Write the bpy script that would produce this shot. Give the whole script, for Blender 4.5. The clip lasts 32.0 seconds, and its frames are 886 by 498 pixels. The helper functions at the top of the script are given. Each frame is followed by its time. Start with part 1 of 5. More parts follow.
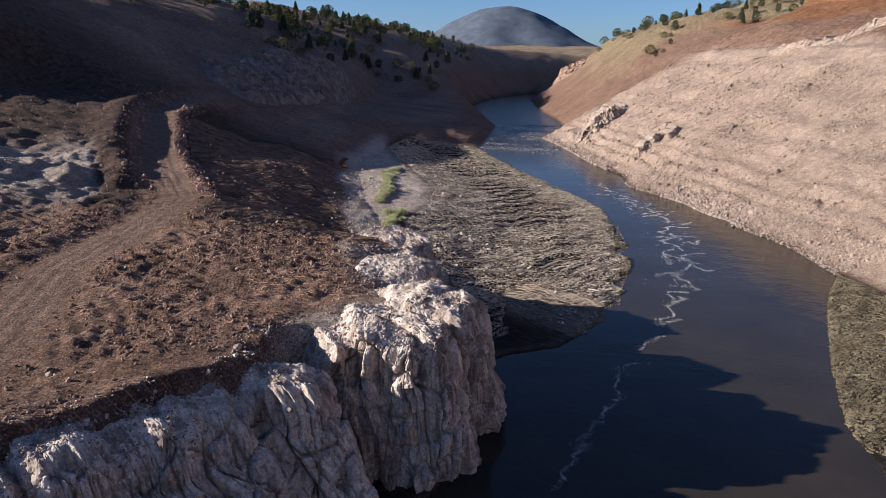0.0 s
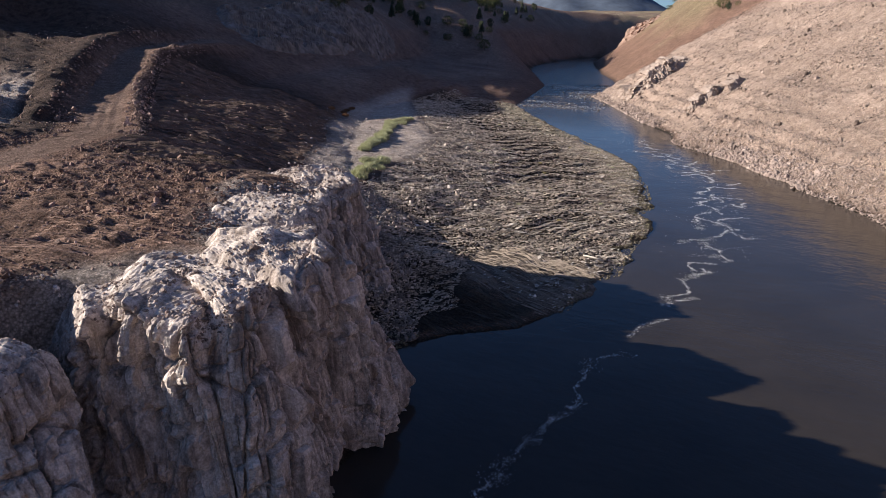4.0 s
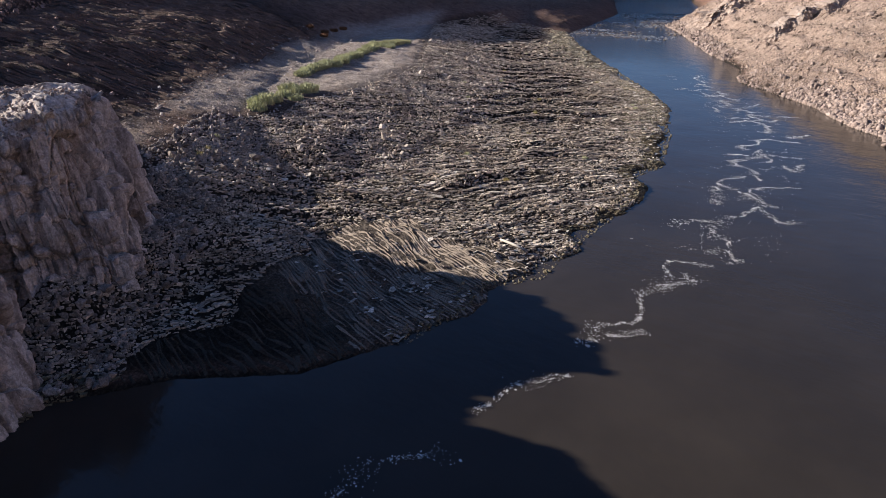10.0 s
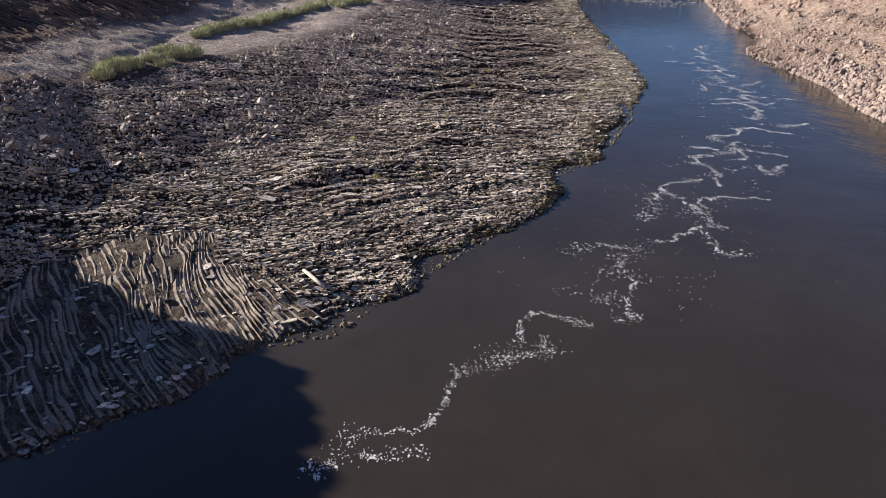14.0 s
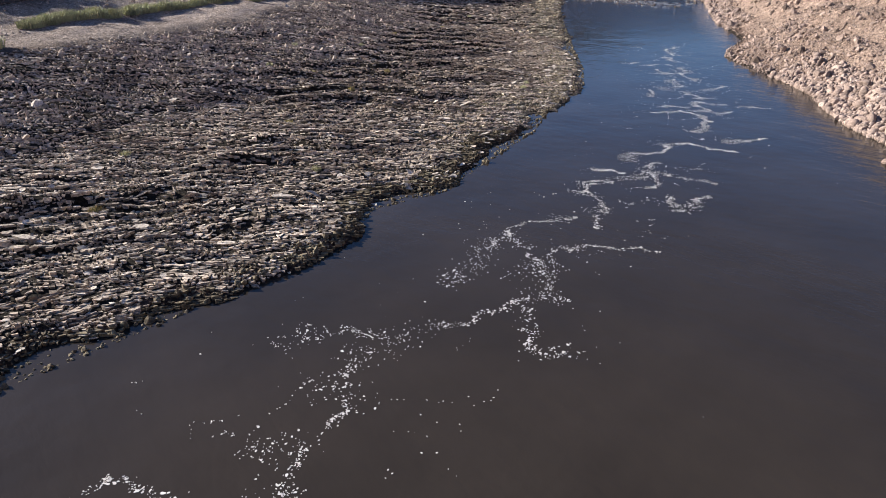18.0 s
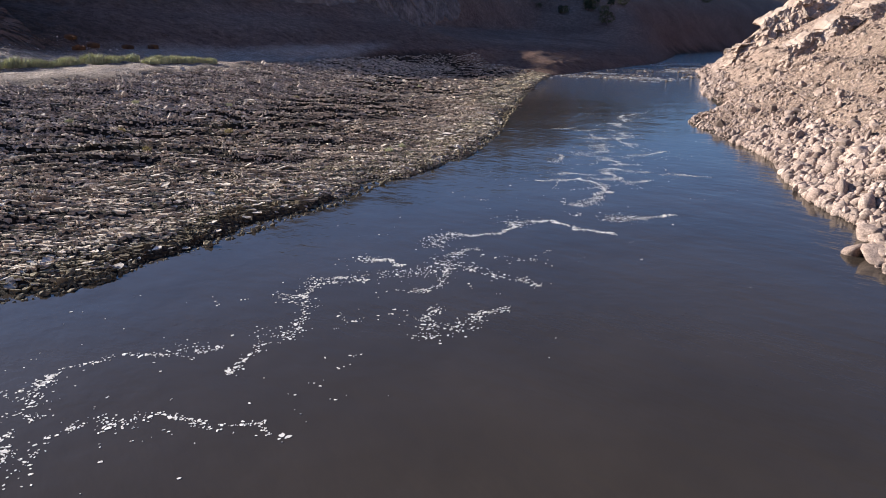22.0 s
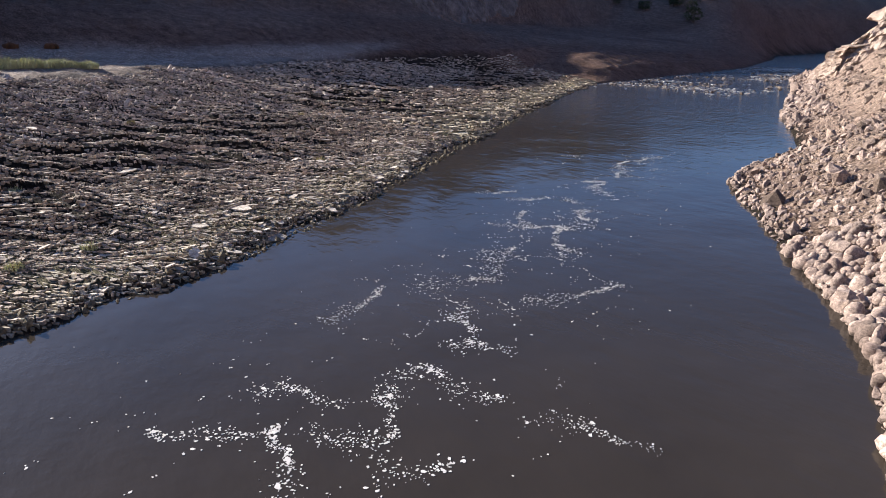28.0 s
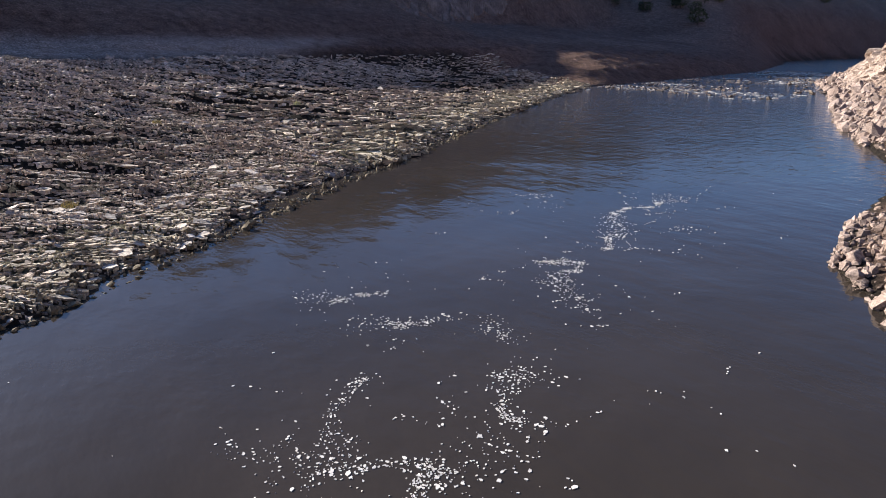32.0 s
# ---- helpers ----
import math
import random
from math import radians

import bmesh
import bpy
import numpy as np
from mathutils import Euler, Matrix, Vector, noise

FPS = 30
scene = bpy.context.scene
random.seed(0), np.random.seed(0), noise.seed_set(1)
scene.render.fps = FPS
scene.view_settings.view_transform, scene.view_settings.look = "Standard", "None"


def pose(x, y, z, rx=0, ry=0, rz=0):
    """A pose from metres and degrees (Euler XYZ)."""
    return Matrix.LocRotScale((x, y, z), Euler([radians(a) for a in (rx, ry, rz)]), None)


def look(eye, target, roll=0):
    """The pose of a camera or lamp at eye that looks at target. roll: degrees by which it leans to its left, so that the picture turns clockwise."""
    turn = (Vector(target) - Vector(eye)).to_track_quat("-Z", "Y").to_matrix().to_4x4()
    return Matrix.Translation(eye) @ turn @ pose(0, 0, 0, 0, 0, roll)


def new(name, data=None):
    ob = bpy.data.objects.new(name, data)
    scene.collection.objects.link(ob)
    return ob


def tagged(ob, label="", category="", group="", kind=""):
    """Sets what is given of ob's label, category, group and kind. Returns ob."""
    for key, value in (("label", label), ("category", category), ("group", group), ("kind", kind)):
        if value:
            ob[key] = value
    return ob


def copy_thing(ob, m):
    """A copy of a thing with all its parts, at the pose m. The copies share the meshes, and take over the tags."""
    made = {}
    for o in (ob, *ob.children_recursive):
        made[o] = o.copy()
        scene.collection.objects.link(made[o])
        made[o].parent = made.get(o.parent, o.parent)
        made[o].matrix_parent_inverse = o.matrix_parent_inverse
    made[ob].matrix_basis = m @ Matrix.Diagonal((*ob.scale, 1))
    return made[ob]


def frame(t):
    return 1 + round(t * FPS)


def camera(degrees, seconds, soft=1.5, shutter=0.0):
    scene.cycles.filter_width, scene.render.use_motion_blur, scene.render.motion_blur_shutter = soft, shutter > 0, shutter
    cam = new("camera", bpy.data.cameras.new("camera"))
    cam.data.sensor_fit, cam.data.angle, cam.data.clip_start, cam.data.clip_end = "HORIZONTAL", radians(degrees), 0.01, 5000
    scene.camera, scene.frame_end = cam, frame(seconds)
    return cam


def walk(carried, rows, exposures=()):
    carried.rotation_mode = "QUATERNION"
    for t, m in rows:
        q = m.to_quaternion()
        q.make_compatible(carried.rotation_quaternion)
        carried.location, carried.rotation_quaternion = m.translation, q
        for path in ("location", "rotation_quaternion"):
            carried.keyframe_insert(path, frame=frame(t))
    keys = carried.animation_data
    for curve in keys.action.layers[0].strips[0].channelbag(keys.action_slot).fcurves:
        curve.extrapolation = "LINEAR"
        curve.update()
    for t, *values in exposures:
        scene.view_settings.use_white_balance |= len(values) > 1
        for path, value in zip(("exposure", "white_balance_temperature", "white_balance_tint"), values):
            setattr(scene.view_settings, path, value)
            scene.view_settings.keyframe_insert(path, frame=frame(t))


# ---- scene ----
cam = camera(68.62, 32.0, soft=0.55)
PATH = [
    (0, (5.15, -26.97, 36.88), (1.664, -18.003, 34.142), -0.08),
    (0.5, (6.05, -23.98, 35.74), (2.427, -15.073, 33.001), -0.03),
    (1, (6.92, -21.00, 34.60), (3.163, -12.141, 31.859), 0.00),
    (1.5, (7.73, -17.99, 33.46), (3.866, -9.196, 30.690), 0.02),
    (2, (8.49, -14.96, 32.34), (4.557, -6.213, 29.512), 0.01),
    (2.5, (9.22, -11.90, 31.27), (5.222, -3.208, 28.358), -0.02),
    (3, (9.91, -8.82, 30.26), (5.833, -0.189, 27.267), -0.09),
    (5.5, (12.57, 6.30, 26.29), (7.773, 14.395, 22.906), -0.10),
    (6, (13.02, 9.31, 25.86), (8.119, 17.309, 22.388), -0.13),
    (6.5, (13.46, 12.29, 25.41), (8.459, 20.179, 21.828), -0.16),
    (7, (13.91, 15.25, 24.93), (8.852, 23.067, 21.280), -0.19),
    (7.5, (14.34, 18.17, 24.45), (9.229, 25.926, 20.743), -0.21),
    (8, (14.74, 21.06, 23.98), (9.580, 28.756, 20.202), -0.21),
    (8.5, (15.10, 23.95, 23.51), (9.901, 31.581, 19.678), -0.21),
    (9, (15.42, 26.84, 23.06), (10.195, 34.424, 19.166), -0.18),
    (9.5, (15.72, 29.79, 22.60), (10.455, 37.318, 18.654), -0.11),
    (10, (16.01, 32.74, 22.12), (10.704, 40.216, 18.119), -0.02),
    (10.5, (16.30, 35.68, 21.66), (10.959, 43.096, 17.604), 0.08),
    (11, (16.63, 38.54, 21.24), (11.243, 45.898, 17.136), 0.17),
    (11.5, (16.96, 41.33, 20.89), (11.530, 48.631, 16.728), 0.26),
    (12, (17.30, 44.09, 20.58), (11.825, 51.321, 16.365), 0.33),
    (12.5, (17.66, 46.83, 20.28), (12.135, 53.990, 16.012), 0.40),
    (13, (18.03, 49.57, 20.00), (12.468, 56.675, 15.678), 0.46),
    (13.5, (18.38, 52.33, 19.72), (12.800, 59.381, 15.347), 0.50),
    (14, (18.73, 55.11, 19.44), (13.131, 62.113, 15.011), 0.53),
    (14.5, (19.09, 57.88, 19.13), (13.454, 64.832, 14.666), 0.55),
    (16.5, (20.26, 69.44, 17.26), (14.504, 76.232, 12.718), 0.48),
    (17, (20.45, 72.35, 16.59), (14.648, 79.119, 12.044), 0.41),
    (17.5, (20.64, 75.29, 15.86), (14.787, 82.035, 11.369), 0.34),
    (18, (20.86, 78.23, 15.10), (14.900, 85.022, 10.822), 0.27),
    (18.5, (21.11, 81.18, 14.26), (15.025, 88.042, 10.268), 0.19),
    (19, (21.36, 84.15, 13.31), (15.174, 91.087, 9.605), 0.09),
    (19.5, (21.60, 87.17, 12.28), (15.323, 94.159, 8.858), -0.02),
    (20, (21.82, 90.22, 11.31), (15.443, 97.239, 8.132), -0.12),
    (20.5, (21.97, 93.28, 10.50), (15.505, 100.253, 7.406), -0.20),
    (21, (21.98, 96.33, 9.95), (15.434, 103.237, 6.878), -0.23),
    (21.5, (21.86, 99.37, 9.68), (15.244, 106.214, 6.610), -0.21),
    (22, (21.58, 102.41, 9.56), (14.888, 109.175, 6.493), -0.18),
    (22.5, (21.18, 105.44, 9.49), (14.403, 112.128, 6.436), -0.16),
    (23, (20.64, 108.49, 9.46), (13.782, 115.092, 6.407), -0.15),
    (23.5, (19.97, 111.50, 9.41), (13.024, 118.014, 6.370), -0.15),
    (24, (19.25, 114.49, 9.37), (12.234, 120.941, 6.331), -0.12),
    (24.5, (18.47, 117.46, 9.35), (11.396, 123.847, 6.313), -0.04),
    (25, (17.63, 120.39, 9.42), (10.483, 126.690, 6.377), 0.08),
    (25.5, (16.77, 123.27, 9.58), (9.532, 129.451, 6.515), 0.22),
    (27.5, (11.86, 134.15, 9.57), (4.303, 139.938, 6.497), 0.06),
    (28, (10.25, 136.69, 9.56), (2.704, 142.483, 6.478), 0.06),
    (28.5, (8.59, 139.19, 9.53), (1.041, 144.979, 6.440), 0.08),
    (29, (6.87, 141.65, 9.47), (-0.678, 147.435, 6.376), 0.11),
    (29.5, (5.09, 144.08, 9.35), (-2.453, 149.878, 6.256), 0.14),
    (30, (3.29, 146.54, 9.09), (-4.246, 152.332, 5.996), 0.17),
    (30.5, (1.43, 149.01, 8.68), (-6.109, 154.804, 5.586), 0.20),
    (31, (-0.49, 151.44, 8.16), (-8.028, 157.238, 5.069), 0.21),
    (31.5, (-2.44, 153.82, 7.62), (-9.979, 159.616, 4.538), 0.22),
    (32, (-4.42, 156.14, 7.15), (-11.984, 161.959, 4.174), 0.24),
]
walk(cam, [(t, look(eye, target, roll)) for t, eye, target, roll in PATH], exposures=[(0, 0.92), (8, 0.98), (13, 1.04), (17, 1.14), (21, 1.28), (28, 1.36), (32, 1.38)])

# ---- sky and sun ----
SUN_TO = Vector((-0.865, -0.355, 0.372)).normalized()
world = bpy.data.worlds.new("sky")
scene.world = world
world.use_nodes = True
wn = world.node_tree.nodes
sky = wn.new("ShaderNodeTexSky")
sky.sky_type, sky.sun_disc = "NISHITA", False
sky.sun_elevation = math.asin(SUN_TO.z)
sky.sun_rotation = math.atan2(SUN_TO.x, SUN_TO.y)
sky.air_density, sky.dust_density, sky.ozone_density = 1.0, 2.0, 4.0
sky.altitude = 1500
tint = wn.new("ShaderNodeMix")
tint.data_type, tint.blend_type = "RGBA", "MULTIPLY"
tint.inputs[0].default_value, tint.inputs[7].default_value = 1.0, (0.82, 0.96, 1.20, 1)
world.node_tree.links.new(sky.outputs[0], tint.inputs[6])
world.node_tree.links.new(tint.outputs[2], wn["Background"].inputs[0])
wn["Background"].inputs[1].default_value = 0.058
sun_data = bpy.data.lights.new("sun", "SUN")
sun_data.energy, sun_data.angle, sun_data.color = 5.0, radians(0.5), (1.0, 0.93, 0.85)
sun = new("sun", sun_data)
sun.matrix_world = look(SUN_TO * 100, (0, 0, 0))


# ---- materials ----
def tree_of(name):
    m = bpy.data.materials.new(name)
    m.use_nodes = True
    return m, m.node_tree.nodes, m.node_tree.links, m.node_tree.nodes["Principled BSDF"]


def noise_node(nt, links, scale, detail=6, rough=0.6, kind="ShaderNodeTexNoise", stretch=None):
    coord = nt.new("ShaderNodeNewGeometry")
    source = coord.outputs["Position"]
    if stretch:
        mapping = nt.new("ShaderNodeMapping")
        mapping.inputs["Rotation"].default_value = (0, 0, stretch[3] if len(stretch) > 3 else 0)
        mapping.inputs["Scale"].default_value = stretch[:3]
        links.new(source, mapping.inputs["Vector"])
        source = mapping.outputs[0]
    n = nt.new(kind)
    n.inputs["Scale"].default_value = scale
    if kind == "ShaderNodeTexNoise":
        n.inputs["Detail"].default_value, n.inputs["Roughness"].default_value = detail, rough
    links.new(source, n.inputs["Vector"])
    return n


def ramp_node(nt, links, source, stops):
    r = nt.new("ShaderNodeValToRGB")
    el = r.color_ramp.elements
    while len(el) < len(stops):
        el.new(0.5)
    for e, (p, c) in zip(el, stops):
        e.position, e.color = p, (*c, 1)
    links.new(source, r.inputs[0])
    return r


def mix_node(nt, links, fac, a, b, mode="MIX"):
    m = nt.new("ShaderNodeMix")
    m.data_type, m.blend_type = "RGBA", mode
    for v, s in ((fac, m.inputs[0]), (a, m.inputs[6]), (b, m.inputs[7])):
        if isinstance(v, (int, float)):
            s.default_value = v
        elif isinstance(v, tuple):
            s.default_value = (*v, 1)
        else:
            links.new(v, s)
    return m.outputs[2]


def bump_node(nt, links, shader, heights):
    """heights: (socket, strength, distance), coarse first."""
    last = None
    for source, strength, distance in heights:
        b = nt.new("ShaderNodeBump")
        b.inputs["Strength"].default_value, b.inputs["Distance"].default_value = strength, distance
        links.new(source, b.inputs["Height"])
        if last:
            links.new(last.outputs[0], b.inputs["Normal"])
        last = b
    links.new(last.outputs[0], shader.inputs["Normal"])


def stone_material(name, dark, mid, light, scale=1.0, rough=0.92, bump=0.5, vary=0.0, tint=None, tint_scale=0.2, coarse=1.0, cracks=0.0, grain=0.8, stain=0.0):
    """Rock, soil or mud: colour at two scales, grain and relief; vary: by piece."""
    m, nt, links, sh = tree_of(name)
    n1 = noise_node(nt, links, 0.35 * scale, 8, 0.65)
    n2 = noise_node(nt, links, 7.0 * scale, 6, 0.75)
    base = ramp_node(nt, links, n1.outputs[0], [(0.3, dark), (0.5, mid), (0.72, light)]).outputs[0]
    fine = ramp_node(nt, links, n2.outputs[0], [(0.36, (0.36, 0.35, 0.34)), (0.64, (1.5, 1.5, 1.5))]).outputs[0]
    col = mix_node(nt, links, grain, base, fine, "MULTIPLY")
    if stain:
        run = noise_node(nt, links, 1.0, 6, 0.65, stretch=(1, 1, 0.13))
        col = mix_node(nt, links, stain, col, ramp_node(nt, links, run.outputs[0], [(0.40, (0.38, 0.35, 0.33)), (0.52, (0.95, 0.94, 0.93)), (0.66, (1.15, 1.15, 1.15))]).outputs[0], "MULTIPLY")
        blotch = noise_node(nt, links, 2.4, 6, 0.7)
        col = mix_node(nt, links, 0.7 * stain, col, ramp_node(nt, links, blotch.outputs[0], [(0.38, (0.5, 0.47, 0.45)), (0.55, (1.05, 1.05, 1.05))]).outputs[0], "MULTIPLY")
    if tint:
        n3 = noise_node(nt, links, tint_scale, 4, 0.6)
        col = mix_node(nt, links, ramp_node(nt, links, n3.outputs[0], [(0.5, (0, 0, 0)), (0.66, (1, 1, 1))]).outputs[0], col, tint)
    if vary:
        info = nt.new("ShaderNodeObjectInfo")
        geo = nt.new("ShaderNodeNewGeometry")
        add = nt.new("ShaderNodeMath")
        add.operation = "ADD"
        links.new(info.outputs["Random"], add.inputs[0])
        links.new(geo.outputs["Random Per Island"], add.inputs[1])
        half = nt.new("ShaderNodeMath")
        half.operation = "FRACT"
        links.new(add.outputs[0], half.inputs[0])
        v = ramp_node(nt, links, half.outputs[0], [(0.0, (1 - vary,) * 3), (1.0, (1 + vary,) * 3)]).outputs[0]
        col = mix_node(nt, links, 1.0, col, v, "MULTIPLY")
    links.new(col, sh.inputs["Base Color"])
    sh.inputs["Roughness"].default_value = rough
    sh.inputs["Specular IOR Level"].default_value = 0.2
    reliefs = [(n1.outputs[0], bump * coarse, 0.6 / scale), (n2.outputs[0], bump, 0.12 / scale)]
    if cracks:
        for size, deep in ((0.55, 0.35), (1.7, 0.12)):
            c = noise_node(nt, links, size, kind="ShaderNodeTexVoronoi", stretch=(1, 1, 0.35))
            c.feature = "DISTANCE_TO_EDGE"
            reliefs.insert(1, (ramp_node(nt, links, c.outputs["Distance"], [(0.0, (0, 0, 0)), (0.07, (1, 1, 1))]).outputs[0], cracks, deep))
    bump_node(nt, links, sh, reliefs)
    return m


def ground_material():
    """Soil of the valley: the mesh carries how much of each soil lies at a place."""
    m, nt, links, sh = tree_of("valley_soil")
    big = noise_node(nt, links, 0.05, 6, 0.6)
    mid = noise_node(nt, links, 0.6, 8, 0.7)
    fine = noise_node(nt, links, 3.4, 9, 0.8)
    lumps = noise_node(nt, links, 1.6, 3, 0.5, "ShaderNodeTexVoronoi")
    grit = noise_node(nt, links, 5.5, 3, 0.6, "ShaderNodeTexVoronoi")

    def soil(dark, light, source):
        return ramp_node(nt, links, source, [(0.37, dark), (0.63, light)]).outputs[0]

    def mask(name):
        a = nt.new("ShaderNodeAttribute")
        a.attribute_name = name
        return a.outputs["Fac"]

    col = soil((0.15, 0.091, 0.068), (0.31, 0.196, 0.148), mid.outputs[0])  # dark hill earth
    col = mix_node(nt, links, mask("dark"), col, soil((0.065, 0.041, 0.031), (0.16, 0.104, 0.08), mid.outputs[0]))
    col = mix_node(nt, links, mask("red"), col, soil((0.19, 0.107, 0.076), (0.46, 0.285, 0.205), mid.outputs[0]))
    col = mix_node(nt, links, mask("field"), col, soil((0.085, 0.055, 0.041), (0.20, 0.13, 0.098), mid.outputs[0]))
    col = mix_node(nt, links, mask("road"), col, soil((0.27, 0.172, 0.128), (0.43, 0.285, 0.215), mid.outputs[0]))
    col = mix_node(nt, links, mask("tan"), col, soil((0.37, 0.265, 0.208), (0.59, 0.445, 0.355), mid.outputs[0]))
    col = mix_node(nt, links, mask("pale"), col, soil((0.42, 0.34, 0.29), (0.66, 0.55, 0.475), mid.outputs[0]))
    col = mix_node(nt, links, mask("mud"), col, soil((0.030, 0.024, 0.018), (0.062, 0.050, 0.038), mid.outputs[0]))
    col = mix_node(nt, links, mask("brown"), col, soil((0.13, 0.102, 0.079), (0.24, 0.192, 0.152), mid.outputs[0]))
    col = mix_node(nt, links, mask("yellow"), col, soil((0.15, 0.13, 0.075), (0.28, 0.245, 0.15), mid.outputs[0]))
    col = mix_node(nt, links, mask("gold"), col, soil((0.20, 0.15, 0.09), (0.50, 0.38, 0.235), mid.outputs[0]))
    col = mix_node(nt, links, mask("orange"), col, soil((0.22, 0.10, 0.055), (0.42, 0.21, 0.11), mid.outputs[0]))
    col = mix_node(nt, links, 0.7, col, ramp_node(nt, links, fine.outputs[0], [(0.38, (0.28, 0.27, 0.26)), (0.62, (1.6, 1.6, 1.6))]).outputs[0], "MULTIPLY")
    col = mix_node(nt, links, 0.65, col, ramp_node(nt, links, grit.outputs["Distance"], [(0.1, (1.45, 1.45, 1.45)), (0.75, (0.35, 0.34, 0.33))]).outputs[0], "MULTIPLY")
    col = mix_node(nt, links, 0.6, col, ramp_node(nt, links, big.outputs[0], [(0.35, (0.75, 0.74, 0.73)), (0.65, (1.2, 1.2, 1.2))]).outputs[0], "MULTIPLY")
    links.new(col, sh.inputs["Base Color"])
    sh.inputs["Roughness"].default_value = 0.95
    sh.inputs["Specular IOR Level"].default_value = 0.15
    # plough furrows on the field, wheel tracks on the red plateau
    def furrows(scale, warp, turn, share):
        w = noise_node(nt, links, scale, kind="ShaderNodeTexWave", stretch=(1, 1, 1, turn))
        w.inputs["Distortion"].default_value, w.inputs["Detail"].default_value, w.inputs["Detail Scale"].default_value = warp, 3, 0.25
        mul = nt.new("ShaderNodeMath")
        mul.operation = "MULTIPLY"
        links.new(w.outputs["Fac"], mul.inputs[0])
        links.new(share, mul.inputs[1])
        return mul.outputs[0]

    plough = furrows(0.30, 7, 0.9, mask("field"))
    tracks = furrows(0.8, 16, -0.5, mask("red"))
    bump_node(nt, links, sh, [(mid.outputs[0], 0.7, 1.0), (plough, 1.0, 2.2), (tracks, 0.8, 0.35), (lumps.outputs[0], 0.6, 0.3), (fine.outputs[0], 1.0, 0.55)])
    return m


def water_material():
    m, nt, links, sh = tree_of("muddy_river_water")
    wave = noise_node(nt, links, 0.9, 4, 0.55, stretch=(0.55, 1.2, 1, 0.45))
    swell = noise_node(nt, links, 0.16, 3, 0.5)
    streak = noise_node(nt, links, 0.09, 4, 0.6)
    # small ripples in patches, between calm slicks
    fine = noise_node(nt, links, 3.2, 3, 0.5, stretch=(0.8, 1.1, 1, 0.6))
    calm = noise_node(nt, links, 0.11, 5, 0.6, stretch=(1.5, 0.6, 1, 0.35))
    patchy = nt.new("ShaderNodeMath")
    patchy.operation = "MULTIPLY"
    links.new(fine.outputs[0], patchy.inputs[0])
    links.new(ramp_node(nt, links, calm.outputs[0], [(0.45, (0, 0, 0)), (0.62, (1, 1, 1))]).outputs[0], patchy.inputs[1])
    ripple = patchy.outputs[0]
    col = ramp_node(nt, links, streak.outputs[0], [(0.35, (0.029, 0.0235, 0.019)), (0.7, (0.040, 0.032, 0.0255))]).outputs[0]
    links.new(col, sh.inputs["Base Color"])
    sh.inputs["Roughness"].default_value = 0.08
    sh.inputs["IOR"].default_value = 1.33
    sh.inputs["Specular IOR Level"].default_value = 0.32
    sh.inputs["Specular Tint"].default_value = (0.78, 0.89, 1.0, 1)
    chop = noise_node(nt, links, 0.7, 4, 0.6, stretch=(1.6, 0.7, 1, 0.4))
    where = nt.new("ShaderNodeSeparateXYZ")
    links.new(nt.new("ShaderNodeNewGeometry").outputs["Position"], where.inputs[0])
    shoal = nt.new("ShaderNodeMapRange")
    for k, value in enumerate((185.0, 275.0, 0.0, 1.0)):
        shoal.inputs[k + 1].default_value = value
    links.new(where.outputs["Y"], shoal.inputs[0])
    rough = nt.new("ShaderNodeMath")
    rough.operation = "MULTIPLY"
    links.new(chop.outputs[0], rough.inputs[0])
    links.new(shoal.outputs[0], rough.inputs[1])
    bump_node(nt, links, sh, [(rough.outputs[0], 0.9, 0.45), (swell.outputs[0], 0.16, 0.5), (wave.outputs[0], 0.28, 0.10), (ripple, 0.3, 0.03)])
    return m


GROUND, WATER = ground_material(), water_material()
CLIFF_ROCK = stone_material("pale_cliff_rock", (0.42, 0.345, 0.295), (0.58, 0.485, 0.42), (0.70, 0.605, 0.53), 1.0, bump=0.35, coarse=0.3, cracks=0.10, grain=0.5, stain=0.8)


# ---- lie of the land ----
CLIFF_TOP = [(-75, -60), (-45, -26), (-31, -7), (-26, 4), (-21.8, 12.5), (-23.6, 16.6), (-19.5, 19.4), (-14.9, 19.4), (-14, 22), (-14.3, 29), (-17.2, 33), (-21.2, 35.4), (-22.8, 37.2), (-22.6, 39.8), (-24.4, 42.6), (-27.8, 45.4), (-26.9, 48.2), (-27.9, 51.6), (-29.4, 54.4), (-33.5, 56.8), (-42, 59.5)]
CLIFF_FOOT = [(-50, -75), (-30, -36), (-20, -14), (-16.5, 4), (-15.2, 12.5), (-18.6, 15.6), (-17.2, 18.4), (-12.9, 18.4), (-12, 22), (-11.6, 31), (-12.0, 36.2), (-15.6, 38.8), (-17.8, 39.6), (-18.2, 42.2), (-20.4, 44.8), (-23.8, 46.2), (-23.3, 48.6), (-23.2, 52), (-24.6, 55.4), (-29.5, 58.8), (-40, 62.5)]
